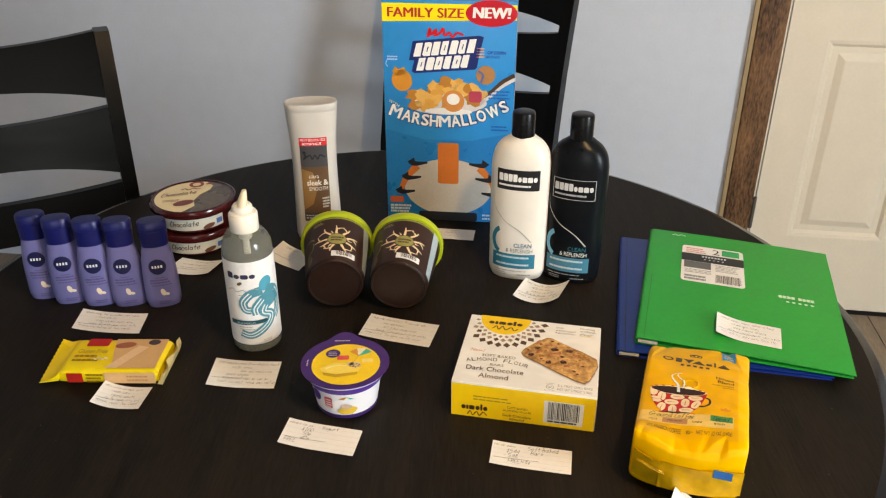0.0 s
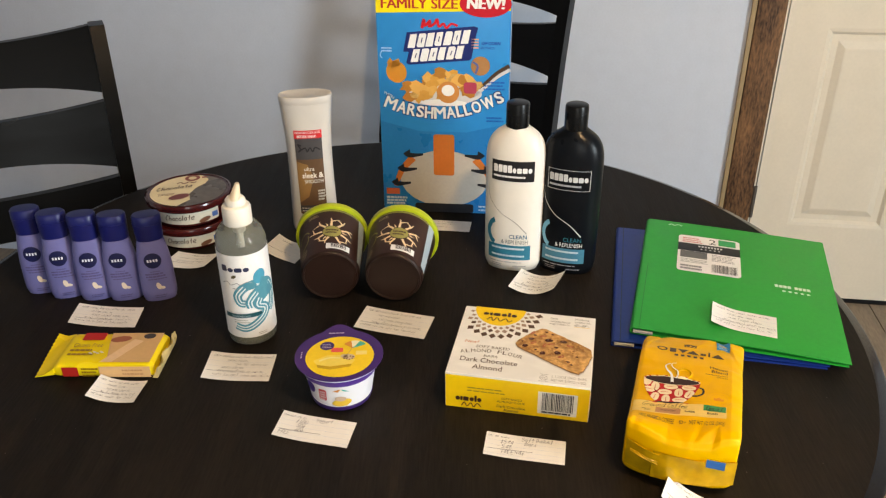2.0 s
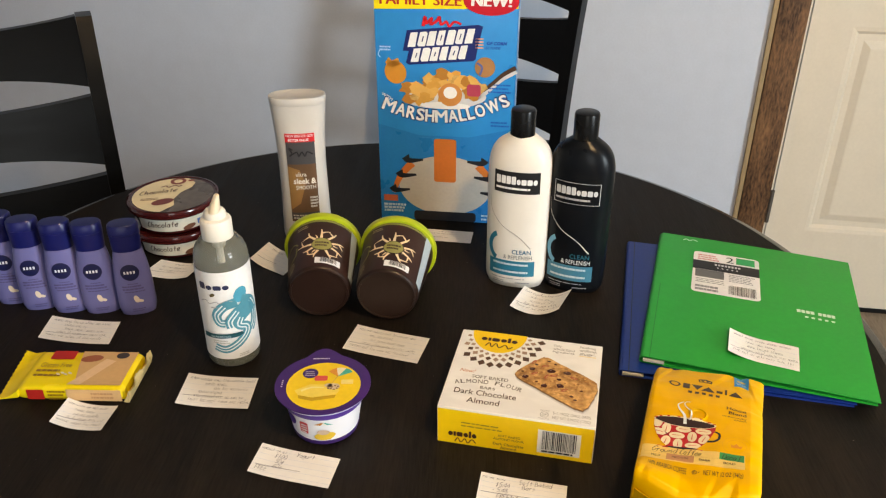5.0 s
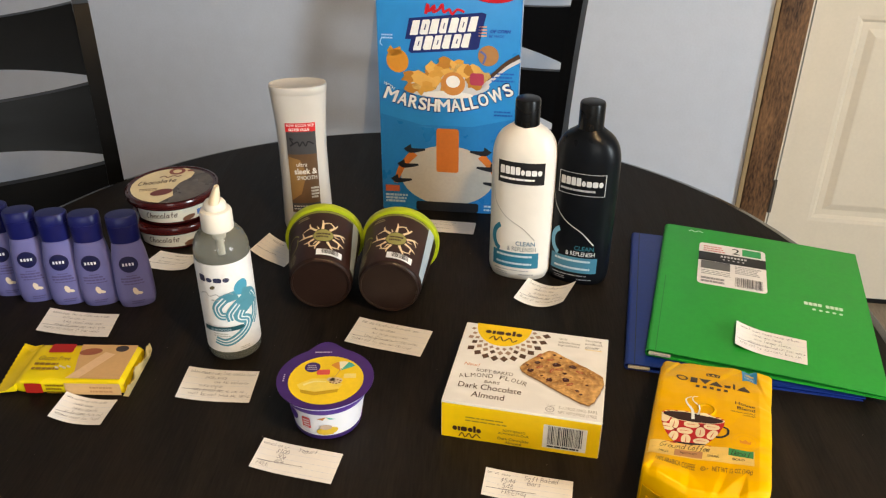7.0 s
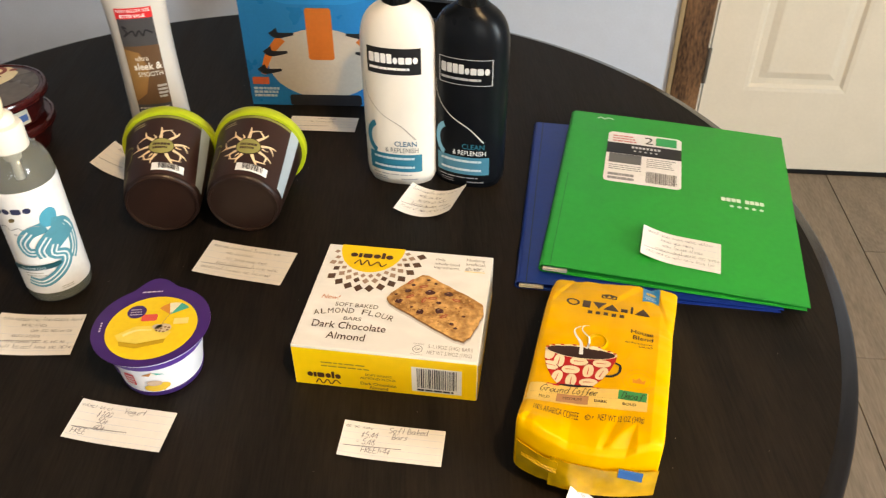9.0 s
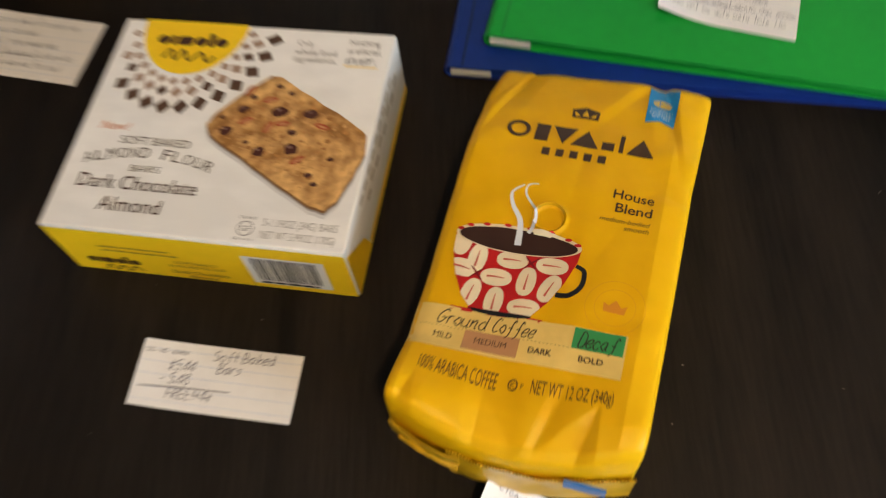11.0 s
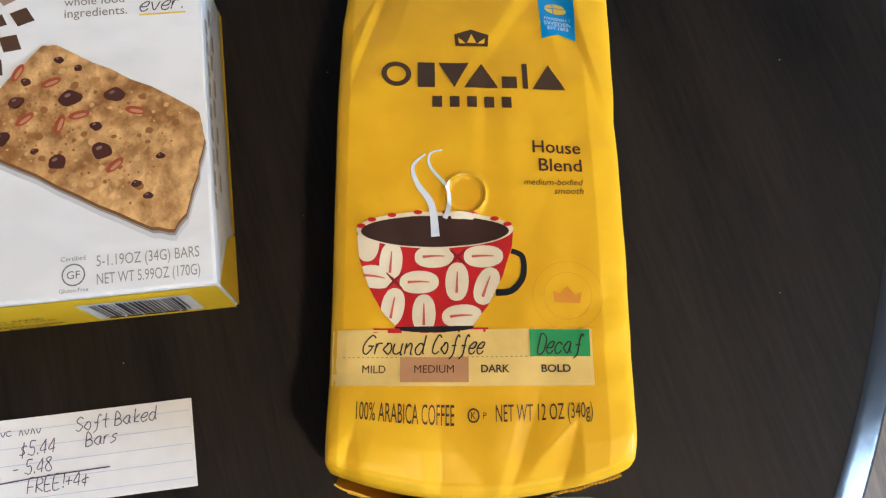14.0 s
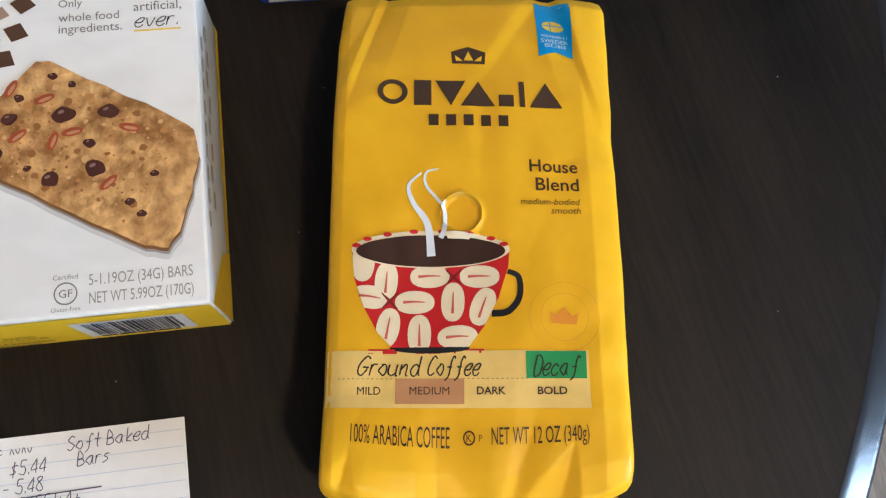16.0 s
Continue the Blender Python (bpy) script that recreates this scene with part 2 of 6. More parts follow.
# a running hand: strokes of points on a grid, base line at 2, small letters up to 6
PEN = {
    "a": "46 26 04 13 32 46 43 52", "b": "19 12/14 36 44 32 12", "c": "45 26 04 12 32 43", "d": "45 26 04 12 32 45/49 43 52", "e": "04 34 46 26 04 12 32 43",
    "f": "58 49 37 32 10/15 45", "g": "45 26 04 13 34 46 41 20 01", "h": "19 12/14 36 45 42 52", "i": "16 13 22/18 19", "k": "19 12/46 13 42", "l": "19 13 22",
    "m": "06 02/04 16 25 22/24 36 45 42", "n": "06 02/04 26 35 32 42", "o": "26 04 13 32 44 36 16", "p": "06 00/05 26 44 32 03", "r": "06 02/04 16 36",
    "v": "06 22 46", "s": "46 26 15 34 33 12 02", "t": "29 23 32/06 46", "u": "06 03 22 43/46 42 52", "y": "06 13 33/46 31 10", "B": "02 09 28 36 05/05 35 43 22 02",
    "C": "48 29 06 03 22 43", "D": "09 02 32 44 47 29 09", "E": "49 09 02 42/05 35", "F": "49 09 02/05 35", "G": "58 39 06 03 22 44 45/25 55", "R": "02 09 38 36 05 42",
    "S": "48 29 07 35 44 22 03", "Y": "09 25 49/25 22", "$": "47 27 16 34 23 03/29 21", "\u00a2": "45 25 04 13 33/27 21", "0": "29 06 03 22 44 47 29", "1": "18 29 22",
    "4": "39 04 44/38 32", "5": "49 19 16 36 44 32 03", "6": "48 16 03 22 43 35 14", "8": "26 08 29 38 16 04 22 43 26", ".": "12 13", "-": "05 35", "!": "19 14/12 13", "+": "05 45/27 23",
}


def penned(words, x, y, unit, width=None, w=0.00035, slant=0.2, turn=0.0):
    """Handwriting from x along the base line y; unit is a grid step."""
    out, at = [], 0.0
    for ch in words:
        if ch == " ":
            at += 3.0
            continue
        lines = [[(int(p[0]), int(p[1])) for p in run.split()] for run in PEN[ch].split("/")]
        out += [[(at + px, py - 2) for px, py in run] for run in lines]
        at += max(px for run in lines for px, _ in run) + 1.1
    ux = width / at if width else 0.8 * unit
    c, s = math.cos(radians(turn)), math.sin(radians(turn))
    shapes = []
    for run in out:
        pts = [(px * ux + slant * py * unit, py * unit) for px, py in run]
        shapes.append(stroke([(x + c * px - s * py, y + s * px + c * py) for px, py in pts], w, 0.8 * w, 3 * len(pts)))
    return shapes


def bars(x0, y0, x1, rows, pitch, h, seed=0, gap=0.16):
    """Small print that cannot be read: rows of broken bars, downwards from y0."""
    rnd = random.Random(seed)
    out = []
    for r in range(rows):
        x, end = x0, x1 - rnd.random() * 0.25 * (x1 - x0)
        while x < end:
            w = (0.06 + 0.14 * rnd.random()) * (x1 - x0)
            out.append(rect(x, y0 - r * pitch - h, min(x + w, end), y0 - r * pitch))
            x += w + gap * 0.15 * (x1 - x0)
    return out


def plain_mark(kinds, x0, x1, y0, h):
    """A mark as a row of solid plain shapes: o an oval, n a block, N a tall block, i a bar, l a tall bar."""
    wide = {"o": 1.0, "i": 0.5, "l": 0.5, "n": 1.25, "N": 1.1}
    step = (x1 - x0) / sum(wide[k] for k in kinds)
    x, out = x0, []
    for k in kinds:
        c = wide[k] * step
        if k == "o":
            out.append(oval(x + c / 2, y0 + h / 2, 0.43 * c, h / 2, 16))
        else:
            out.append(rounded(x + 0.07 * c, y0, x + 0.93 * c, y0 + h * (1.45 if k in "lN" else 1.0), 0.18 * c, 3))
        x += c
    return out


def barcode(x0, y0, x1, y1, seed=0):
    rnd = random.Random(seed)
    x, out = x0, []
    while x < x1:
        w = (x1 - x0) * rnd.choice((0.012, 0.02, 0.032))
        out.append(rect(x, y0, min(x + w, x1), y1))
        x += w + (x1 - x0) * rnd.choice((0.014, 0.022, 0.03))
    return out


def decal(name, shapes, mat, parent, place, lift=0.0004, label="", fine=0.0):
    """Printed shapes laid on a surface: place(u, v, lift) gives the point. They belong to the part that they are printed on."""
    hosts = [o for o in parent.children if o.name.split(".")[0] in ("carton", "bottle_body", "cup_body", "pouch", "wrapper", "sheet", "front_cover", "tub_body", "lid")]
    lids = [o for o in hosts if o.name.split(".")[0] == "lid" and name.split("_")[0] in ("lid", "pie", "parasol") and place(0.0, 0.0, 0.0).z > 0.03]
    hosts = lids or ([o for o in hosts if o.name.split(".")[0] != "lid"] if len(parent.children) > 1 and any(o.name.split(".")[0] in ("cap", "lid", "end_seal", "liquid", "spine") for o in parent.children) else []) or [parent]
    parent = hosts[0]
    bm = bmesh.new()
    for pts, faces in shapes:
        vs = [bm.verts.new((x, y, 0)) for x, y in pts]
        for f in faces:
            try:
                bm.faces.new([vs[i] for i in f])
            except ValueError:
                pass
    if fine:
        bmesh.ops.triangulate(bm, faces=bm.faces[:])
        for _ in range(6):
            long = [e for e in bm.edges if e.calc_length() > fine]
            if not long:
                break
            bmesh.ops.subdivide_edges(bm, edges=long, cuts=1)
            bmesh.ops.triangulate(bm, faces=bm.faces[:])
    bmesh.ops.recalc_face_normals(bm, faces=bm.faces[:])
    for v in bm.verts:
        v.co = place(v.co.x, v.co.y, lift)
    ob = part(name, bm, mat, parent, label)
    if len(shapes) > 1 and name.split("_")[-1] in ("text", "print", "writing", "handwriting", "line", "barcode", "code", "diamonds", "dots"):
        tagged(ob, kind="stuff")
    return ob


def on_top(z):
    return lambda u, v, d: Vector((u, v, z + d))


def on_front(y):
    return lambda u, v, d: Vector((u, y - d, v))


def on_body(sections, p=2.0):
    """Straight on to the front of a body, at height v."""
    zs = [s[0] for s in sections]

    def place(u, v, d):
        a, b = np.interp(v, zs, [s[1] for s in sections]) + d, np.interp(v, zs, [s[2] for s in sections]) + d
        f = min(abs(u) / a, 0.999)
        return Vector((u, -b * (1 - f ** p) ** (1 / p), v))
    return place


def round_front(sections):
    """Wrapped round a round body, u along its girth from the front."""
    zs = [s[0] for s in sections]

    def place(u, v, d):
        r = float(np.interp(v, zs, [s[1] for s in sections]))
        t = u / r
        return Vector(((r + d) * math.sin(t), -(r + d) * math.cos(t), v))
    return place


TOP = 0.75      # height of the tabletop

# ---- the room ----
def room_part(name, boxes, mat, label, category):
    bm = bmesh.new()
    for b in boxes:
        block(bm, *b)
    ob = new(name, mesh_from(bm, mat, False))
    ob.matrix_world = ROOM
    return tagged(ob, label, category, kind="structure")


W, E, S, H = -2.4, 2.9, -4.7, 2.45
room_part("wall_north", [(W, 0, 0, 0.895, 0.12, H), (0.895, 0, 2.06, 1.80, 0.12, H), (1.80, 0, 0, E, 0.12, H)], WALL, "pale grey painted wall with a doorway", "wall")
room_part("wall_west", [(W - 0.12, S, 0, W, 0.12, H)], WALL, "pale grey painted wall", "wall")
room_part("wall_east", [(E, S, 0, E + 0.12, -3.17, H), (E, -2.43, 0, E + 0.12, 0.12, H), (E, -3.17, 0, E + 0.12, -2.43, 0.8), (E, -3.17, 2.0, E + 0.12, -2.43, H)], WALL, "pale grey painted wall with a window opening", "wall")
room_part("wall_south", [(W - 0.12, S - 0.12, 0, -0.10, S, H), (1.30, S - 0.12, 0, E + 0.12, S, H), (-0.10, S - 0.12, 0, 1.30, S, 0.85), (-0.10, S - 0.12, 2.05, 1.30, S, H)], WALL, "pale grey painted wall with a window opening", "wall")
room_part("ceiling", [(W - 0.12, S - 0.12, H, E + 0.12, 0.12, H + 0.1)], CEIL, "plain off-white ceiling", "ceiling")
floor = room_part("floor", [(W, S, -0.06, E, 0.12, -0.012)], DARKGAP, "grey-brown wooden plank floor", "floor")

# rustic casing round the door
for nm, b in (("trim_left", (0.816, -0.016, 0, 0.888, -0.0005, 2.06)), ("trim_right", (1.807, -0.016, 0, 1.879, -0.0005, 2.06)), ("trim_top", (0.80, -0.019, 2.062, 1.895, -0.0005, 2.145))):
    ob = new(nm, mesh_from(box(*b, 0.003), RUSTIC))
    ob.matrix_world = ROOM
    tagged(ob, "rough brown stained wooden door casing", "door casing", kind="structure")
ob = new("trim_edge", mesh_from(box(0.8035, -0.012, 0, 0.8150, -0.0005, 2.06, 0.001), material("raw_pine_edge", (0.36, 0.25, 0.13), 0.6, vary=0.12, scale=50, stretch=(4, 4, 0.6))))
ob.matrix_world = ROOM
tagged(ob, "pale raw wooden edge beside the door casing", "door casing", kind="structure")
ob = new("door_jamb", mesh_from(block(block(box(0.8885, -0.004, 0, 0.8945, 0.10, 2.055), 1.8005, -0.004, 0, 1.8065, 0.10, 2.055), 0.8945, -0.004, 2.04, 1.8005, 0.10, 2.055), DOORP))
ob.matrix_world = ROOM
tagged(ob, "cream painted door jamb", "door jamb", kind="structure")


def raised_panel(u0, z0, u1, z1, y):
    """A moulded door panel: nested rectangles stepping in and out."""
    steps = ((0, 0), (0.010, 0.002), (0.018, 0.009), (0.034, 0.009), (0.052, 0.002), (0.056, 0.0015))
    rings_ = [[(u0 + s, y + d, z0 + s), (u1 - s, y + d, z0 + s), (u1 - s, y + d, z1 - s), (u0 + s, y + d, z1 - s)] for s, d in steps]
    bm = bmesh.new()
    rows = [[bm.verts.new(p) for p in r] for r in rings_]
    for a, b in zip(rows, rows[1:]):
        for i in range(4):
            bm.faces.new((a[i], a[(i + 1) % 4], b[(i + 1) % 4], b[i]))
    bm.faces.new(rows[-1])
    return bm


door = thing("door_1", ROOM @ pose(0.900, 0.004, 0), "closed cream painted six-panel door with dark hinges", "door", kind="structure")
cols = ((0.102, 0.362), (0.512, 0.772))
rows = ((0.245, 0.808), (0.965, 1.585), (1.70, 1.915))
bm = bmesh.new()
for u0, u1 in ((0, 0.102), (0.362, 0.512), (0.772, 0.895)):
    block(bm, u0, 0, 0.012, u1, 0.036, 2.035)
for u0, u1 in cols:
    for z0, z1 in ((0.012, 0.245), (0.808, 0.965), (1.585, 1.70), (1.915, 2.035)):
        block(bm, u0, 0, z0, u1, 0.036, z1)
part("door_slab", bm, DOORP, door, smooth=False)
for u0, u1 in cols:
    for z0, z1 in rows:
        part("door_panel", raised_panel(u0, z0, u1, z1, 0.0), DOORP, door, smooth=False)
for z in (0.27, 1.03, 1.80):
    bm = lathe([(0.0065, z), (0.0065, z + 0.095)], 14)
    bmesh.ops.translate(bm, verts=bm.verts[:], vec=(-0.007, -0.0125, 0))
    part("hinge", bm, STEEL, door, "dark metal butt hinge")
part("door_knob", skin([[(0.83 + r * math.cos(a * math.pi / 8), -y, 0.95 + r * math.sin(a * math.pi / 8)) for a in range(16)] for r, y in ((0.02, 0.0), (0.012, 0.01), (0.011, 0.03), (0.026, 0.045), (0.02, 0.06), (0.004, 0.064))]), STEEL, door, "dark metal door knob")

# warm lamp hanging beside the near side of the table, above the camera
lamp = thing("pendant_lamp", pose(0.50, 0.12, H), "lit globe pendant lamp with warm light", "pendant lamp")
part("mount", lathe([(0.05, -0.03), (0.055, -0.002)], 32), STEEL, lamp)
part("cord", lathe([(0.004, -0.36), (0.004, -0.03)], 10), STEEL, lamp)
# dome added out of view to hold the lamp's light off the ceiling
part("shade", skin([[(r * math.cos(2 * math.pi * i / 48), r * math.sin(2 * math.pi * i / 48), z) for i in range(48)] for r, z in ((0.03, -0.355), (0.06, -0.358), (0.11, -0.371), (0.15, -0.394), (0.17, -0.424), (0.167, -0.424), (0.147, -0.398), (0.108, -0.375), (0.06, -0.362), (0.03, -0.359))], False), CEIL, lamp, "unseen tan dome added to keep lamp light off the ceiling")
part("bulb", lathe([(0.012, -0.47), (0.035, -0.46), (0.045, -0.43), (0.04, -0.40), (0.02, -0.375), (0.012, -0.361)], 24), BULB, lamp, "lit bulb")

# ---- the table ----
CX, CY, R = -0.016, 0.932, 0.590
table = thing("round_table", pose(CX, CY, 0), "round dark espresso wooden table with worn rounded edge", "table")
part("tabletop", lathe([(R - 0.06, TOP - 0.030), (R - 0.036, TOP - 0.030), (R - 0.033, TOP - 0.026), (R - 0.0145, TOP - 0.0006), (R - 0.0152, TOP)], 160), TABLE, table)
part("edge", skin([[(r * math.cos(2 * math.pi * i / 160), r * math.sin(2 * math.pi * i / 160), TOP + z) for i in range(160)] for r, z in ((R - 0.0325, -0.029), (R - 0.003, -0.0290), (R - 0.0008, -0.0280), (R, -0.0255), (R, -0.0080), (R - 0.0006, -0.0058), (R - 0.0020, -0.0044), (R - 0.0040, -0.0036), (R - 0.0110, -0.0012), (R - 0.0130, -0.0005), (R - 0.0155, 0.0001))], False), EDGE, table, "rounded table edge with worn finish")
part("apron", lathe([(0.42, TOP - 0.09), (0.42, TOP - 0.031)], 64), TABLE, table)
part("pedestal", lathe([(0.13, 0.06), (0.12, 0.10), (0.07, 0.16), (0.06, 0.40), (0.085, 0.52), (0.07, 0.60), (0.12, TOP - 0.091)], 32), TABLE, table)
for k in range(4):
    a = radians(45 + 90 * k)
    bm = box(0.09, -0.035, 0.0, 0.36, 0.035, 0.058, 0.01)
    bmesh.ops.rotate(bm, verts=bm.verts[:], cent=(0, 0, 0), matrix=Matrix.Rotation(a, 3, "Z"))
    part("foot", bm, TABLE, table)


rnd = random.Random(21)
bm = bmesh.new()
for _ in range(130):
    q, r = rnd.random() * 6.283, 0.54 * math.sqrt(rnd.random())
    s = 0.00018 + 0.00035 * rnd.random()
    x, y = r * math.cos(q), r * math.sin(q)
    bm.faces.new([bm.verts.new((x + s * math.cos(k * 1.2566), y + s * math.sin(k * 1.2566), TOP + 0.0003)) for k in range(5)])
tagged(part("dust", bm, material("pale_dust", (0.22, 0.20, 0.18), 0.9), table, "scattered pale dust specks"), kind="stuff")

# ---- chairs ----
def chair(m, label, rise=0.0):
    top = thing("dining_chair", m, label, "chair", "chairs round the table")

    def lean(z):
        f = max(0.0, z - 0.44) / (0.545 + rise)
        return 0.02 * f + 0.085 * f * f

    for s in (-1, 1):
        rings_ = []
        for i in range(15):
            z = (0.985 + rise) * i / 14
            wx, wy = 0.0125, 0.019 + (0.006 if 0.3 < z < 0.6 else 0)
            x = s * (0.212 + 0.008 * (z / 0.985) ** 2)
            y = lean(z) + (0.05 * (1 - z / 0.44) if z < 0.44 else 0)
            rings_.append([(x - wx, y - wy, z), (x + wx, y - wy, z), (x + wx, y + wy, z), (x - wx, y + wy, z)])
        bm = skin(rings_)
        bmesh.ops.bevel(bm, geom=[e for e in bm.edges if len(e.link_faces) == 2 and e.calc_face_angle(0) > 1.0], offset=0.003, segments=2, affect="EDGES")
        part("back_post", bm, CHAIR, top)
        part("leg", box(s * 0.205 - 0.02, -0.42, 0, s * 0.205 + 0.02, -0.38, 0.43, 0.004), CHAIR, top)
        part("stretcher", box(s * 0.205 - 0.01, -0.379, 0.18, s * 0.205 + 0.01, 0.0, 0.21, 0.003), CHAIR, top)
    for zc, mid in ((0.9290 + rise, 0.0350), (0.8010 + rise, 0.0375), (0.6690 + rise, 0.0375), (0.5370 + rise, 0.0375)):
        rings_ = []
        for i in range(21):
            f = -1 + 2 * i / 20
            half = mid + 0.0205 * f * f
            bow = 0.028 * (1 - f * f)
            x = 0.207 * f
            rings_.append([(x, lean(zc - half) + bow - 0.009, zc - half), (x, lean(zc + half) + bow - 0.009, zc + half), (x, lean(zc + half) + bow + 0.007, zc + half), (x, lean(zc - half) + bow + 0.007, zc - half)])
        bm = skin(rings_)
        bmesh.ops.bevel(bm, geom=[e for e in bm.edges if len(e.link_faces) == 2 and e.calc_face_angle(0) > 1.0], offset=0.003, segments=2, affect="EDGES")
        part("back_slat", bm, CHAIR, top)
    part("seat", box(-0.225, -0.43, 0.431, 0.225, -0.012, 0.462, 0.008), CHAIR, top)
    part("seat_rail", box(-0.185, -0.405, 0.37, 0.185, -0.385, 0.43, 0.002), CHAIR, top)
    return top


def place_chair(x, y, turn):
    """The chair's pose from the outer top of its one back post."""
    m = pose(0, 0, 0, 0, 0, turn)
    return Matrix.Translation(Vector((x, y, 0)) - m @ Vector((0.2325, 0.105, 0))) @ m


chair(place_chair(-0.567, 1.475, 27), "dark wooden ladder-back dining chair with curved slats near the wall")
chair(place_chair(0.319, 1.92, -25), "dark wooden ladder-back dining chair behind the cereal box", 0.027)

# floor planks
pl = bmesh.new()
block(pl, 0.0015, 0.0, -0.012, 0.1585, 1.0, 0.0, 0.0)
plank_mesh = mesh_from(pl, PLANK, False)
for i in range(33):
    v = S
    end = S + 0.25 + (0.37 * i % 1.0)
    while v < 0.0:
        ob = new("plank", plank_mesh)
        ob.parent = floor
        ob.location = (W + 0.16 * i, v + 0.001, 0)
        ob.scale = (1, min(end, 0.0) - v - 0.002, 1)
        v, end = end, end + 1.2

# ---- things on the table ----
def prism(pts, z0, z1, bevel=0.0):
    """An upright slab over an outline."""
    bm = bmesh.new()
    lo = [bm.verts.new((x, y, z0)) for x, y in pts]
    hi = [bm.verts.new((x, y, z1)) for x, y in pts]
    n = len(pts)
    for i in range(n):
        bm.faces.new((lo[i], lo[(i + 1) % n], hi[(i + 1) % n], hi[i]))
    bm.faces.new(lo[::-1])
    bm.faces.new(hi)
    return bm


# cereal box
def cereal_box():
    t = thing("cereal_box", pose(-0.053, 1.207, TOP, 0, 0, -3.9), "tall bright blue family-size cereal box with printed front", "cereal box")
    w, d, h = 0.192, 0.066, 0.341
    part("carton", box(0, 0, 0, w, d, h, 0.0012), CARDB, t)
    f = on_front(0.0)
    side = lambda u, v, dd: Vector((w + dd, u, v))
    decal("side_print", [rect(0.003, 0.004, d - 0.003, h - 0.03)], ink(0.42, 0.55, 0.72), t, side, 0.0004, "pale side panel")
    decal("side_text", bars(0.010, h - 0.06, 0.05, 30, 0.008, 0.004, 5), ink(0.10, 0.22, 0.5), t, side, 0.0008)
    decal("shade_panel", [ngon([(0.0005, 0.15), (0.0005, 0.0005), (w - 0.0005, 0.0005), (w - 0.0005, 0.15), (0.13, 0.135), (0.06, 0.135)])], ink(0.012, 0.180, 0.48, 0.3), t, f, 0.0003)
    decal("banner", [ngon([(0.0004, 0.311), (w - 0.0004, 0.316), (w - 0.0004, 0.337), (0.0004, 0.337)])], ink(0.90, 0.70, 0.01), t, f, 0.0004, "yellow printed banner")
    for k in range(3):
        decal("banner_wording", [text("FAMILY SIZE", 0.0620 + 0.0006 * k, 0.3245, width=0.108, height=0.0135)], ink(0.42, 0.03, 0.02), t, f, 0.0008 + 0.0001 * k)
    decal("flash", [oval(0.156, 0.325, 0.0365, 0.0185)], ink(0.50, 0.008, 0.02), t, f, 0.0012, "dark red oval")
    for k in range(5):
        decal("flash_wording", [text("NEW!", 0.1553 + 0.0006 * k, 0.326, width=0.052, height=0.0150, shear=0.08)], WHITE, t, f, 0.0016 + 0.0001 * k)
    # maker's mark, as a plain red scrawl
    decal("red_mark", [stroke([(0.066, 0.290), (0.069, 0.303), (0.070, 0.294), (0.078, 0.301), (0.076, 0.293), (0.084, 0.297), (0.088, 0.303), (0.090, 0.293), (0.097, 0.297), (0.101, 0.291), (0.108, 0.297), (0.117, 0.294)], 0.0042, 0.003, 44)], ink(0.62, 0.01, 0.02), t, f, 0.0010)
    decal("name_panel", [ngon([(0.044, 0.284), (0.140, 0.294), (0.146, 0.292), (0.140, 0.266), (0.137, 0.248), (0.134, 0.245), (0.046, 0.237), (0.042, 0.240), (0.046, 0.256), (0.038, 0.256)])], ink(0.010, 0.020, 0.13), t, f, 0.0006, "navy slanted panel")
    blocks, slits = [], []
    for row, (x, y, n, hh) in enumerate(((0.0445, 0.2615, 7, 0.0195), (0.0485, 0.2410, 6, 0.0185))):
        for k in range(n):
            x0 = x + k * 0.0128
            y0 = y + k * 0.0012
            wd = (0.0104, 0.0110, 0.0106, 0.0098, 0.0108, 0.0100, 0.0106)[k]
            c = 0.0022
            blocks.append(ngon([(x0 + c * (k % 2), y0), (x0 + wd, y0 + 0.0006), (x0 + wd + 0.0046 - 0.3 * c, y0 + hh + 0.001 - c * (k % 3 == 1)), (x0 + wd + 0.0040 - c * (k % 3 == 1), y0 + hh + 0.001), (x0 + 0.0047, y0 + hh), (x0 + 0.0003, y0 + c)]))
            if (k + row) % 2:
                slits.append(ngon([(x0 + 0.46 * wd + 0.0012, y0 + 0.0065), (x0 + 0.60 * wd + 0.0012, y0 + 0.0065), (x0 + 0.60 * wd + 0.0032, y0 + hh - 0.0055), (x0 + 0.46 * wd + 0.0032, y0 + hh - 0.0055)]))
    decal("name_slits_print", slits, ink(0.010, 0.020, 0.13), t, f, 0.0014)
    for piece in blocks:
        decal("name_block", [piece], WHITE, t, f, 0.0010, "white slanted block")
    decal("stripes", [rect(0.136, 0.2625 + k * 0.004, 0.147, 0.2643 + k * 0.004) for k in range(4)], ink(0.75, 0.36, 0.16), t, f, 0.0006)
    decal("small_wording", [text("OF CORN", 0.165, 0.270, width=0.027, fat=0.03, shear=0.2), text("BE MADE", 0.160, 0.2635, width=0.020, fat=0.03, shear=0.2)], ink(0.012, 0.06, 0.36), t, f, 0.0006)
    # marshmallow and flakes picture
    decal("marshmallow_print", [oval(0.027, 0.226, 0.0150, 0.0165, turn=20), ngon([(0.013, 0.239), (0.018, 0.247), (0.022, 0.242), (0.031, 0.246), (0.034, 0.236), (0.02, 0.232)])], ink(0.62, 0.25, 0.03), t, f, 0.0006, "orange fruit-shaped marshmallow")
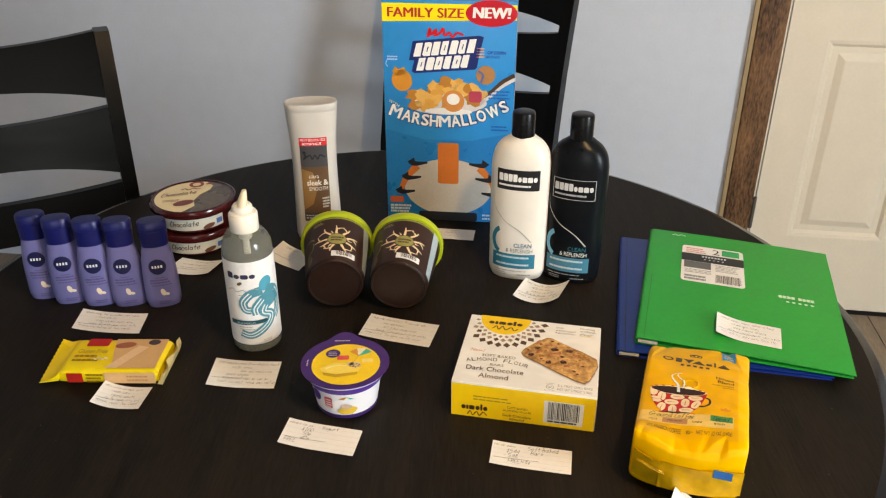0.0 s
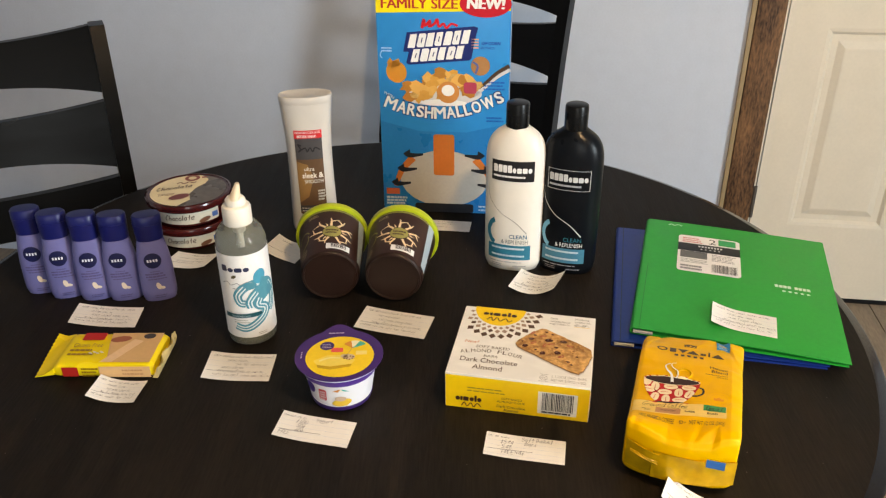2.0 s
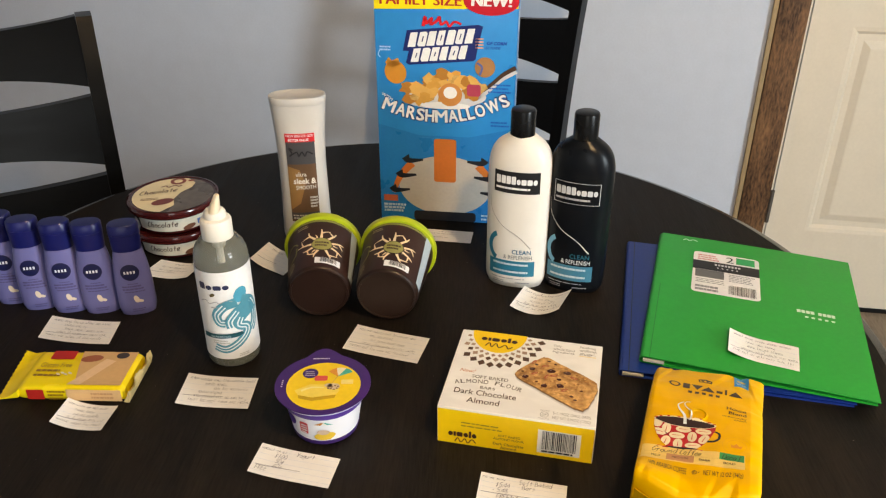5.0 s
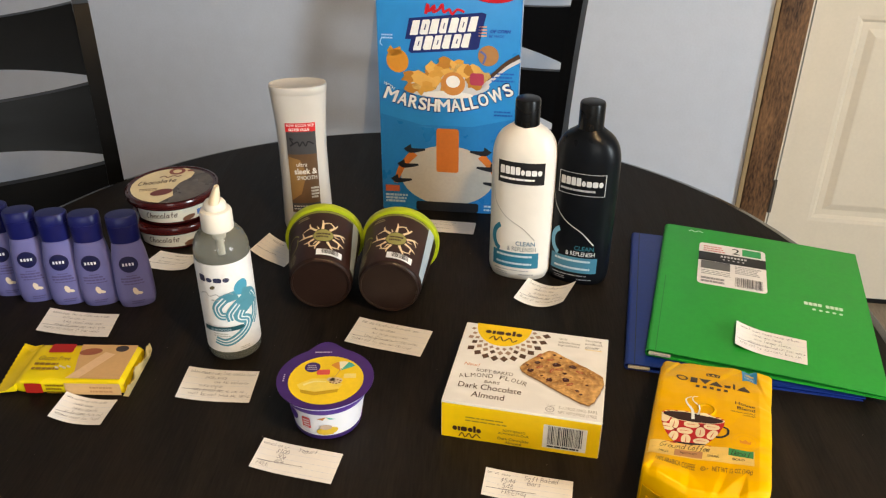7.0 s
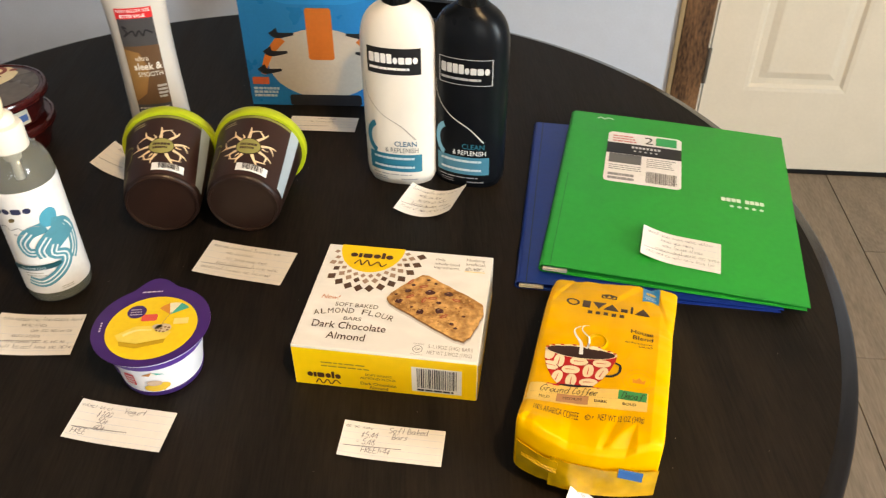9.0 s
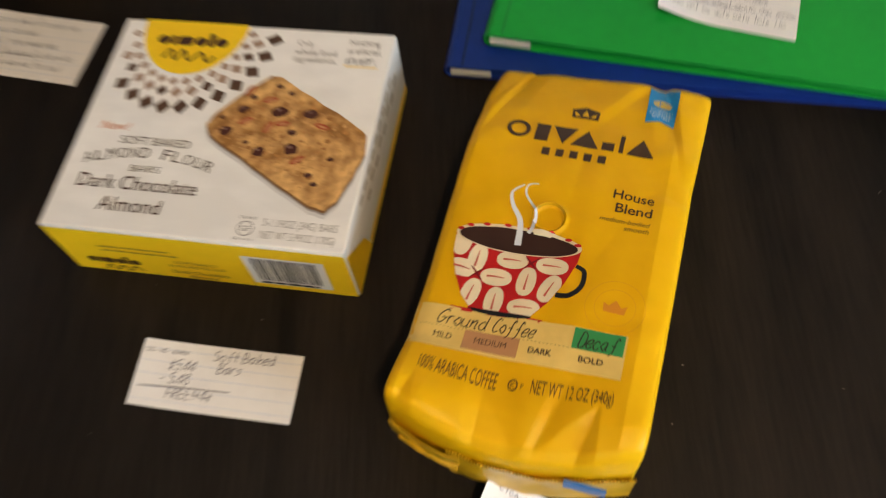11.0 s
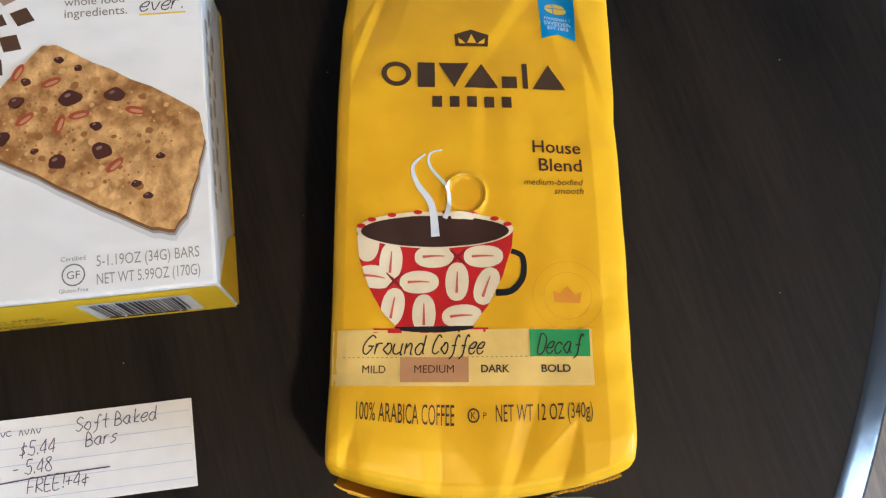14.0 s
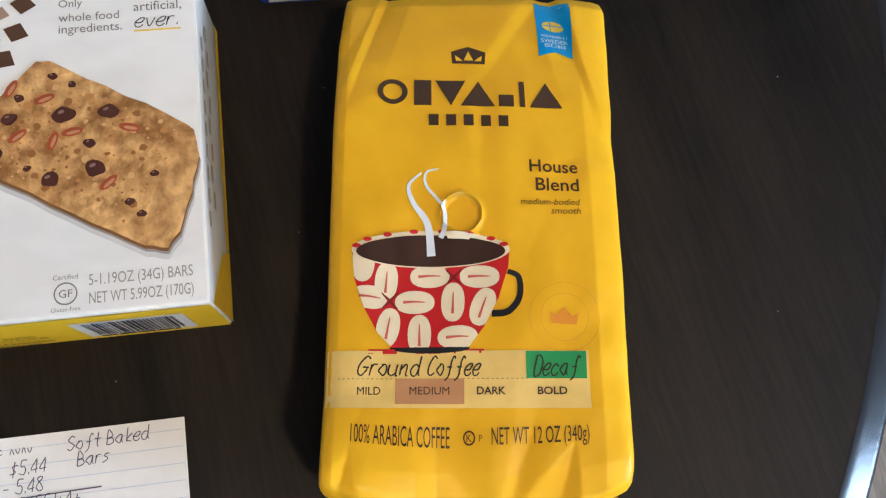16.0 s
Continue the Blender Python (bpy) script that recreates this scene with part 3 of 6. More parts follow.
    decal("arrow", [stroke([(0.006, 0.256), (0.004, 0.250), (0.007, 0.246)], 0.0012)] + bars(0.006, 0.262, 0.022, 2, 0.004, 0.0022, 3), ink(0.35, 0.55, 0.85), t, f, 0.0006)
    decal("spoon", [stroke([(0.140, 0.192), (0.158, 0.208), (0.172, 0.222), (0.1915, 0.2345)], 0.006, 0.010), oval(0.095, 0.192, 0.058, 0.016, turn=3)], ink(0.62, 0.60, 0.60), t, f, 0.0005, "silvery printed spoon")
    decal("spoon_shade", [stroke([(0.148, 0.204), (0.160, 0.214), (0.174, 0.227), (0.1915, 0.238)], 0.004, 0.006)], ink(0.07, 0.035, 0.02), t, f, 0.0008)
    rnd = random.Random(4)
    fl = []
    for k in range(44):
        x = 0.043 + 0.098 * rnd.random()
        top = 0.216 - 0.9 * abs(x - 0.095) ** 1.5
        y = 0.189 + (top - 0.180) * rnd.random()
        r = 0.0055 + 0.006 * rnd.random()
        fl.append([(x + r * (0.55 + 0.75 * rnd.random()) * math.cos(a * 0.571), y + r * (0.5 + 0.6 * rnd.random()) * math.sin(a * 0.571)) for a in range(11)])
    for k, pts in enumerate(fl):
        decal("flake", [ngon(pts)], (FLAKE, ink(0.72, 0.40, 0.10), ink(0.46, 0.19, 0.03), ink(0.66, 0.33, 0.06))[k % 4], t, f, 0.0007 + 0.00002 * k)
    decal("milk", [oval(0.096, 0.181, 0.035, 0.005)], WHITE, t, f, 0.0017)
    decal("marshmallow_ring", [oval(0.103, 0.197, 0.0165, 0.0165)], ink(0.60, 0.24, 0.06), t, f, 0.0018, "orange marshmallow")
    decal("marshmallow_core", [oval(0.103, 0.200, 0.0095, 0.0085)], WHITE, t, f, 0.0021)
    decal("marshmallow_pink", [rounded(0.126, 0.196, 0.145, 0.213, 0.004)], ink(0.42, 0.05, 0.09), t, f, 0.0018, "pink marshmallow")
    decal("marshmallow_round", [oval(0.150, 0.237, 0.0138, 0.0140)], ink(0.40, 0.19, 0.07), t, f, 0.0009, "brown round marshmallow")
    decal("marshmallow_band", [stroke([(0.139, 0.243), (0.146, 0.237), (0.143, 0.226)], 0.003)], ink(0.10, 0.13, 0.33), t, f, 0.0012)
    # curved wording
    for lay, fat, mat in ((0.0008, 0.16, ink(0.010, 0.020, 0.13)), (0.0013, 0.05, WHITE)):
        letters, x = [], 0.0090
        for ch in "MARSHMALLOWS":
            wide = {"M": 0.0165, "W": 0.0175, "A": 0.0130, "L": 0.0095, "S": 0.0105, "O": 0.0130}.get(ch, 0.0118)
            x += wide / 2
            y = 0.1650 + 3.0 * (x - 0.085) ** 2
            more = 0.0028 * (fat > 0.1)
            letters.append(text(ch, x, y, width=wide + more, height=0.0180 + more, fat=fat * 0.5, turn=math.degrees(math.atan(6.0 * (x - 0.085)))))
            x += wide / 2 + 0.0019
        for letter in letters:
            decal("letter", [letter], mat, t, f, lay)
        letters, x = [], 0.0090
        for ch in "MARSHMALLOWS":
            wide = {"M": 0.0165, "W": 0.0175, "A": 0.0130, "L": 0.0095, "S": 0.0105, "O": 0.0130}.get(ch, 0.0118)
            x += wide / 2
            if ch in "MW":
                letters.append(text(ch, x + 0.0008, 0.1650 + 3.0 * (x - 0.085) ** 2, width=wide, height=0.0180, turn=math.degrees(math.atan(6.0 * (x - 0.085)))))
            x += wide / 2 + 0.0019
        for letter in letters:
            decal("letter", [letter], mat, t, f, lay + 0.0002)
        # heavier upright strokes
        for shift in (-0.0006, 0.0006):
            x = 0.0090
            for ch in "MARSHMALLOWS":
                wide = {"M": 0.0165, "W": 0.0175, "A": 0.0130, "L": 0.0095, "S": 0.0105, "O": 0.0130}.get(ch, 0.0118)
                x += wide / 2
                decal("letter", [text(ch, x + shift, 0.1650 + 3.0 * (x - 0.085) ** 2, width=wide + 0.0016 * (fat > 0.1), height=0.0180 + 0.0024 * (fat > 0.1), turn=math.degrees(math.atan(6.0 * (x - 0.085))))], mat, t, f, lay + 0.0003 + 0.1 * abs(shift) * (shift > 0))
                x += wide / 2 + 0.0019
    decal("small_word", [text("WITH", 0.0145, 0.191, width=0.017, fat=0.03, turn=-32)], WHITE, t, f, 0.0009)
    decal("fine_print", bars(0.155, 0.214, 0.188, 3, 0.005, 0.0022, 8) + bars(0.160, 0.160, 0.186, 2, 0.005, 0.0022, 9), ink(0.012, 0.10, 0.42), t, f, 0.0006)
    # plain coloured shapes of the lower picture
    decal("white_shape", [oval(0.096, 0.058, 0.068, 0.047, 40)], ink(0.50, 0.46, 0.41), t, f, 0.0006, "off-white printed oval")
    decal("orange_shape", [rounded(0.080, 0.064, 0.112, 0.131, 0.004)], ink(0.58, 0.16, 0.03), t, f, 0.0008, "orange printed block")
    for k in range(3):
        for s in (-1, 1):
            u, v = 0.096 + s * (0.052 + 0.010 * k), 0.096 - 0.024 * k
            decal("dark_shape", [stroke([(u + s * 0.006, v + 0.006), (u, v), (u - s * 0.020, v + 0.002)], 0.013, 0.003)], ink(0.016, 0.017, 0.022), t, f, 0.0010, "dark printed stripe")
    decal("dark_shape", [rounded(0.050, 0.0008, 0.142, 0.016, 0.004)], ink(0.016, 0.017, 0.022), t, f, 0.0010, "dark printed band")
    for s in (-1, 1):
        decal("orange_shape", [stroke([(0.096 + s * 0.048, 0.092), (0.096 + s * 0.066, 0.070), (0.096 + s * 0.076, 0.044)], 0.012, 0.006)], ink(0.58, 0.16, 0.03), t, f, 0.0008, "orange printed stripe")
    decal("corner_print", [rect(0.005, 0.030, 0.026, 0.040)], ink(0.60, 0.12, 0.05), t, f, 0.0012)
    decal("corner_text", bars(0.005, 0.026, 0.042, 3, 0.005, 0.0035, 12) + bars(0.150, 0.014, 0.185, 2, 0.006, 0.003, 13), ink(0.50, 0.62, 0.75), t, f, 0.0012)


cereal_box()


# tall hair-care bottles
TALL = smooth_sections([(0.0, 0.034, 0.021), (0.004, 0.0375, 0.0245), (0.012, 0.0392, 0.0262), (0.155, 0.0397, 0.0262), (0.170, 0.0392, 0.0258), (0.182, 0.0368, 0.0242), (0.191, 0.0322, 0.0218), (0.1975, 0.0262, 0.0192), (0.2015, 0.0190, 0.0165), (0.204, 0.0130, 0.0130)], 60)


def tall_bottle(m, plastic, dark, label):
    t = thing("hair_care_bottle", m, label, "bottle", "tall hair-care bottles")
    part("bottle_body", body(TALL, 56, 2.25), plastic, t)
    part("cap", lathe([(0.0142, 0.2005), (0.0150, 0.2015), (0.0150, 0.233), (0.0142, 0.2352), (0.0120, 0.2362)], 40), CAPBLK, t, "glossy black flip cap")
    p = on_body(TALL, 2.25)
    q = p if dark else lambda u, v, d: p(u, v + 0.009, d)
    pale, teal = (ink(0.62, 0.66, 0.68), ink(0.02, 0.16, 0.24)) if dark else (ink(0.05, 0.05, 0.06), ink(0.02, 0.17, 0.27))
    if dark:
        decal("label_frame", [rect(-0.028, 0.1265, 0.028, 0.1272), rect(-0.028, 0.1543, 0.028, 0.155), rect(-0.028, 0.1265, -0.0272, 0.155), rect(0.0272, 0.1265, 0.028, 0.155)], ink(0.45, 0.45, 0.46), t, p, 0.0006, fine=0.006)
    else:
        decal("label_panel", [rect(-0.028, 0.1265, 0.028, 0.155)], BLACK, t, q, 0.0004, "black label panel", 0.006)
    marks = plain_mark("NNNNonno", -0.0258, 0.0255, 0.1388, 0.0072)
    for piece in marks:
        decal("mark", [piece], WHITE if not dark else ink(0.6, 0.6, 0.6), t, q, 0.0008, fine=0.006)
    decal("mark_line", bars(-0.0255, 0.1345, 0.030, 1, 0.004, 0.0026, 2, 0.05), WHITE if not dark else ink(0.4, 0.4, 0.42), t, q, 0.0008, fine=0.006)
    decal("swoosh", [stroke([(-0.0325, 0.128), (-0.030, 0.108), (-0.016, 0.090), (0.006, 0.076), (0.021, 0.060)], 0.0003, 0.0016, 24)], ink(0.42, 0.40, 0.36, 0.25) if not dark else ink(0.6, 0.58, 0.55, 0.25), t, p, 0.0006, fine=0.006)
    decal("crescent", [ring(-0.0165, 0.060, 0.0115, 0.0165, 115, 245, 20, 1.35)], teal if not dark else ink(0.16, 0.42, 0.58), t, p, 0.0006, fine=0.006)
    decal("product_wording", [text("CLEAN", 0.010, 0.0545, width=0.024, height=0.0062, fat=0.01)], ink(0.02, 0.13, 0.24) if not dark else ink(0.02, 0.14, 0.20), t, p, 0.0006)
    decal("product_wording", [text("& REPLENISH", 0.0055, 0.0465, width=0.036, height=0.0060)], ink(0.16, 0.17, 0.18) if not dark else WHITE, t, p, 0.0006)
    decal("blue_band", [rect(-0.031, 0.0190, 0.027, 0.0410)], teal if not dark else ink(0.05, 0.20, 0.30), t, p, 0.0004, "blue printed band", 0.006)
    decal("band_text", bars(-0.026, 0.0375, 0.022, 2, 0.011, 0.0028, 4, 0.05), ink(0.5, 0.6, 0.66), t, p, 0.0008, fine=0.006)
    decal("fine_print", bars(-0.028, 0.0155, 0.024, 1, 0.004, 0.0012, 5) + bars(-0.026, 0.0115, -0.008, 2, 0.003, 0.0012, 6) + bars(0.004, 0.0100, 0.024, 1, 0.003, 0.0018, 7), ink(0.35, 0.35, 0.36), t, p, 0.0006, fine=0.006)


tall_bottle(pose(0.1435, 1.040, TOP, 0, 0, -12), WHITEPL, False, "tall white shampoo bottle with a black cap")
tall_bottle(pose(0.2180, 1.032, TOP, 0, 0, -17), BLACKPL, True, "tall black shampoo bottle with a black cap")


# tapered conditioner bottle
def oval_bottle():
    t = thing("conditioner_bottle", pose(-0.153, 1.150, TOP, 0, 0, 9), "pearl white oval conditioner bottle with a brown label", "bottle")
    s = smooth_sections([(0.0, 0.031, 0.022), (0.004, 0.0343, 0.0255), (0.03, 0.0337, 0.0260), (0.08, 0.0326, 0.0248), (0.12, 0.0323, 0.0238), (0.16, 0.0338, 0.0226), (0.200, 0.0372, 0.0222)], 50)
    part("bottle_body", body(s, 56, 2.4), PEARL, t)
    part("cap", body([(0.2000, 0.0371, 0.0221), (0.2003, 0.0373, 0.0223), (0.208, 0.0380, 0.0226), (0.2105, 0.0374, 0.0221), (0.2112, 0.0356, 0.0205), (0.2100, 0.0330, 0.0180)], 56, 2.4), PEARL, t, "flat pearl white cap")
    front = on_body(s, 2.4)
    p = lambda u, v, d: front(0.90 * u, v + 0.0115, d)
    decal("label_panel", [rect(-0.0215, 0.022, 0.0215, 0.1400)], ink(0.115, 0.060, 0.030), t, p, 0.0004, "brown printed label", 0.006)
    decal("label_sheen", [ngon([(-0.0213, 0.105), (-0.004, 0.100), (0.004, 0.080), (-0.006, 0.050), (-0.0213, 0.040)])], ink(0.26, 0.135, 0.045), t, p, 0.0007, "", 0.006)
    for piece in (rect(-0.0215, 0.108, 0.0215, 0.1400), rect(-0.0215, 0.026, 0.0215, 0.036)):
        decal("label_dark", [piece], ink(0.055, 0.052, 0.055), t, p, 0.0006, "", 0.006)
    decal("red_strip", [rect(-0.0220, 0.1385, 0.0220, 0.1520)], ink(0.62, 0.02, 0.025), t, p, 0.0006, "red printed strip", 0.006)
    decal("strip_wording", [text("NEW BIGGER SIZE", 0.0, 0.1488, width=0.040, height=0.0036, fat=0.02), text("BETTER VALUE", -0.002, 0.1430, width=0.030, height=0.0036, fat=0.02)], WHITE, t, p, 0.0009)
    decal("mark", [stroke([(-0.012, 0.129), (-0.017, 0.131), (-0.013, 0.124), (-0.017, 0.120), (-0.006, 0.126), (-0.003, 0.120), (0.002, 0.126), (0.006, 0.120), (0.010, 0.126), (0.018, 0.122)], 0.002, 0.002, 40)], BLACK, t, p, 0.0009, fine=0.006)
    decal("product_wording", [text("ultra", -0.002, 0.0935, width=0.016, height=0.006), text("sleek &", 0.003, 0.0835, width=0.034, height=0.0085, fat=0.02), text("SMOOTH", 0.004, 0.0740, width=0.030, height=0.0058)], ink(0.75, 0.70, 0.62), t, p, 0.0009)
    decal("fine_print", bars(0.009, 0.060, 0.021, 4, 0.0045, 0.0028, 3) + bars(-0.019, 0.0325, 0.020, 2, 0.004, 0.002, 4), ink(0.5, 0.47, 0.42), t, p, 0.0009)


oval_bottle()


# five small lotion bottles
LOT = smooth_sections([(0.0, 0.0190, 0.0115), (0.003, 0.0212, 0.0135), (0.010, 0.0222, 0.0142), (0.045, 0.0218, 0.0142), (0.065, 0.0202, 0.0136), (0.080, 0.0178, 0.0126), (0.088, 0.0162, 0.0118)], 40)


def lotion(m, label):
    t = thing("lotion_bottle", m, label, "bottle", "row of small lotion bottles")
    part("bottle_body", body(LOT, 44, 2.3), LILAC, t)
    part("cap", body([(0.0870, 0.0162, 0.0120), (0.0875, 0.0168, 0.0126), (0.1080, 0.0176, 0.0130), (0.1083, 0.0172, 0.0127), (0.1090, 0.0172, 0.0127), (0.1095, 0.0178, 0.0132), (0.1190, 0.0176, 0.0130), (0.1212, 0.0160, 0.0115), (0.1216, 0.0120, 0.008)], 44, 2.3), NAVY, t, "matte navy flip cap")
    p = on_body(LOT, 2.3)
    decal("mark_disc", [oval(-0.001, 0.0605, 0.0108, 0.0108)], ink(0.008, 0.010, 0.055), t, p, 0.0005, "navy round mark", 0.005)
    decal("mark", [rect(-0.0080 + 0.0036 * k, 0.0590, -0.0058 + 0.0036 * k, 0.0626) for k in range(4)], ink(0.70, 0.70, 0.75), t, p, 0.0009)
    decal("small_text", bars(-0.006, 0.0455, 0.006, 1, 0.004, 0.0012, 1) + bars(-0.013, 0.0425, 0.016, 2, 0.0038, 0.0022, 2) + bars(-0.011, 0.0345, 0.014, 1, 0.0035, 0.0015, 3) + bars(-0.006, 0.010, 0.010, 2, 0.003, 0.0014, 4), ink(0.09, 0.08, 0.20), t, p, 0.0005, fine=0.005)
    decal("drop_print", [oval(0.001, 0.0235, 0.0030, 0.0052, turn=15), oval(0.0055, 0.0205, 0.0032, 0.0020, turn=-20)], ink(0.70, 0.60, 0.48), t, p, 0.0006)
    return t


for x, y, turn in ((-0.488, 0.957, 14), (-0.4495, 0.946, 17), (-0.4085, 0.942, 16), (-0.3700, 0.942, 15), (-0.3255, 0.942, 19)):
    lotion(pose(x, y, TOP, 0, 0, turn), "small lilac lotion bottle with a navy cap")


# clear pump bottle
def pump_bottle():
    t = thing("pump_bottle", pose(-0.182, 0.857, TOP, 0, 0, 14) @ Matrix.Diagonal((0.955, 0.955, 0.965, 1)), "clear pump bottle with white label and teal pattern", "bottle")
    s = [(0.0, 0.0255, 0.0255), (0.002, 0.0288, 0.0288), (0.006, 0.0303, 0.0303), (0.135, 0.0303, 0.0303), (0.143, 0.0292, 0.0292), (0.151, 0.0262, 0.0262), (0.157, 0.0215, 0.0215), (0.160, 0.0165, 0.0165)]
    part("bottle_body", body(s, 56), GLASSY, t)
    part("liquid", body([(0.002, 0.026, 0.026), (0.004, 0.0280, 0.0280), (0.008, 0.0288, 0.0288), (0.128, 0.0288, 0.0288)], 48), material("clear_shampoo", (0.20, 0.20, 0.15), 0.08, vary=0.12, scale=20), t, "pale greenish liquid")
    w = round_front(s)
    decal("label_wrap", [rect(-0.080, 0.0140, 0.085, 0.1290)], ink(0.80, 0.78, 0.76), t, w, 0.0005, "white printed label", 0.006)
    decal("mark_text", plain_mark("Nono", -0.029, 0.007, 0.1070, 0.0058), ink(0.03, 0.035, 0.08), t, w, 0.0009)
    decal("leaf_mark", [oval(-0.013, 0.1005, 0.0035, 0.002, turn=30)], ink(0.12, 0.09, 0.04), t, w, 0.0009)
    decal("product_line", [stroke([(-0.030, 0.090), (-0.022, 0.093), (-0.018, 0.089), (-0.010, 0.092), (-0.006, 0.090), (0.002, 0.093), (0.008, 0.091)], 0.0009, 0.0009, 30)] + bars(-0.016, 0.085, 0.002, 1, 0.003, 0.0012, 2), ink(0.35, 0.34, 0.33), t, w, 0.0009)
    teal = ink(0.07, 0.25, 0.32)
    arms = ([(0.0127, 0.0892), (-0.0017, 0.0859), (-0.0109, 0.0749), (-0.0089, 0.0649), (-0.0027, 0.0634)], [(0.0178, 0.0900), (0.0290, 0.0850), (0.0345, 0.0740), (0.0330, 0.0570), (0.0260, 0.0460)], [(0.0267, 0.0859), (0.0120, 0.0770), (0.0030, 0.0660), (0.0038, 0.0572)], [(0.0345, 0.0770), (0.0153, 0.0680), (0.0120, 0.0594), (0.0206, 0.0539), (0.0190, 0.0450), (0.0081, 0.0351), (-0.0055, 0.0285), (-0.0174, 0.0318)])
    decal("teal_head", [oval(0.0178, 0.0974, 0.0078, 0.0098, turn=-25)], ink(0.06, 0.30, 0.42), t, w, 0.0012, "teal printed oval", 0.006)
    for k, arm in enumerate(arms):
        decal("teal_pattern", [stroke(arm, 0.0120, 0.0100, 28)], teal, t, w, 0.0009 + 0.0003 * k, "teal knot pattern", 0.006)
        decal("pale_curl", [stroke(arm[1:], 0.0056, 0.0050, 24)], ink(0.70, 0.74, 0.74), t, w, 0.0010 + 0.0003 * k, "", 0.006)
        decal("teal_curl", [stroke(arm[1:], 0.0024, 0.0020, 24)], teal, t, w, 0.0011 + 0.0003 * k, "", 0.006)
    decal("dark_band", [ngon([(-0.030, 0.0490), (0.014, 0.0500), (0.016, 0.0465), (0.010, 0.0445), (-0.030, 0.0430)])], ink(0.01, 0.07, 0.09), t, w, 0.0022, "", 0.006)
    decal("band_wording", [text("SHAMPOO", -0.010, 0.0462, width=0.022, height=0.0028, fat=0.02)], ink(0.5, 0.6, 0.62), t, w, 0.0025)
    decal("fine_print", bars(-0.020, 0.040, 0.000, 2, 0.003, 0.0012, 5) + bars(0.008, 0.020, 0.020, 2, 0.0022, 0.0010, 7), ink(0.45, 0.43, 0.38), t, w, 0.0009)
    part("dip_tube", lathe([(0.0030, 0.1285), (0.0030, 0.1450), (0.0062, 0.1452), (0.0066, 0.1460), (0.0066, 0.1590)], 24), PUMPW, t, "pale dip tube seen through the clear neck")
    part("collar", lathe([(0.0168, 0.1585), (0.0172, 0.1595), (0.0172, 0.1790), (0.0160, 0.1815), (0.0120, 0.1830)], 40), PUMPW, t, "ivory screw collar")
    part("pump_head", lathe([(0.0118, 0.1825), (0.0122, 0.1835), (0.0120, 0.1885), (0.0098, 0.1915), (0.0070, 0.1925)], 36), PUMPW, t)
    rings_ = []
    for f in range(9):
        q = f / 8
        r = 0.0090 * (1 - 0.58 * q ** 1.4)
        rings_.append([(0.0045 * q + r * 0.72 * math.cos(2 * math.pi * i / 16), -0.004 + 0.005 * q + r * math.sin(2 * math.pi * i / 16), 0.1910 + 0.0165 * q) for i in range(16)])
    part("spout", skin(rings_), material("cream_spout_plastic", (0.78, 0.66, 0.48), 0.4, vary=0.04, scale=60), t, "cream pointed spout")


pump_bottle()


# two dessert tubs, one on the other
def tub(z, m, label):
    t = thing("dessert_tub", m, label, "tub", "stacked dessert tubs")
    s = [(0.0, 0.047, 0.047), (0.002, 0.050, 0.050), (0.029, 0.0565, 0.0565)]
    part("tub_body", body(s, 64), MAROON, t)
    part("lid", lathe([(0.0565, 0.0275), (0.0610, 0.0280), (0.0622, 0.0295), (0.0622, 0.0314), (0.0611, 0.0317), (0.0611, 0.0324), (0.0622, 0.0327), (0.0622, 0.0348), (0.0612, 0.0372), (0.0588, 0.0380), (0.0575, 0.0366), (0.0540, 0.0362)], 72), MAROON, t, "glossy maroon lid with a raised rim")
    w = round_front(s)
    decal("side_label", [rect(-0.050, 0.0055, 0.046, 0.0250)], ink(0.68, 0.65, 0.55), t, w, 0.0005, "cream side label", 0.006)
    decal("side_wording", penned("Chocolate", -0.034, 0.0120, 0.00125, 0.042, 0.0011, 0.25, 3.0), ink(0.05, 0.015, 0.01), t, w, 0.0009)
    decal("side_prints", [oval(0.022, 0.010, 0.009, 0.004, turn=15)], ink(0.16, 0.07, 0.04), t, w, 0.0009)
    decal("side_flag", [rect(0.034, 0.010, 0.044, 0.019)], ink(0.07, 0.15, 0.40), t, w, 0.0009)
    return t


tub(0, pose(-0.332, 1.117, TOP, 0, 0, 12), "maroon round dessert tub under another tub")
t = tub(1, pose(-0.330, 1.115, TOP + 0.0383, 0, 0, 14), "maroon round chocolate dessert tub with printed lid")
lid = on_top(0.0362)
decal("lid_photo", [oval(0, 0, 0.0545, 0.0545, 48)], PHOTO, t, lid, 0.0004, "dark photo print")
decal("lid_print", [ngon([(0.0543 * math.cos(radians(a)), 0.0543 * math.sin(radians(a))) for a in range(70, 262, 6)] + [(0.004, -0.035), (0.002, -0.015), (0.010, 0.005), (0.024, 0.020), (0.028, 0.035)])], ink(*CREAM), t, lid, 0.0008, "cream printed area")
decal("lid_wording", penned("Chocolate", -0.045, 0.004, 0.0016, 0.050, 0.0014, 0.25, 6.0), ink(0.06, 0.018, 0.01), t, lid, 0.0012)
decal("lid_mark", [stroke([(-0.018, 0.026), (-0.012, 0.030), (-0.008, 0.024), (0.000, 0.029), (0.006, 0.025), (0.010, 0.028)], 0.0022)], ink(0.15, 0.03, 0.02), t, lid, 0.0012)
decal("lid_pod", [oval(-0.012, -0.022, 0.015, 0.009, turn=20)], ink(0.17, 0.03, 0.02), t, lid, 0.0012, "printed cocoa pod")
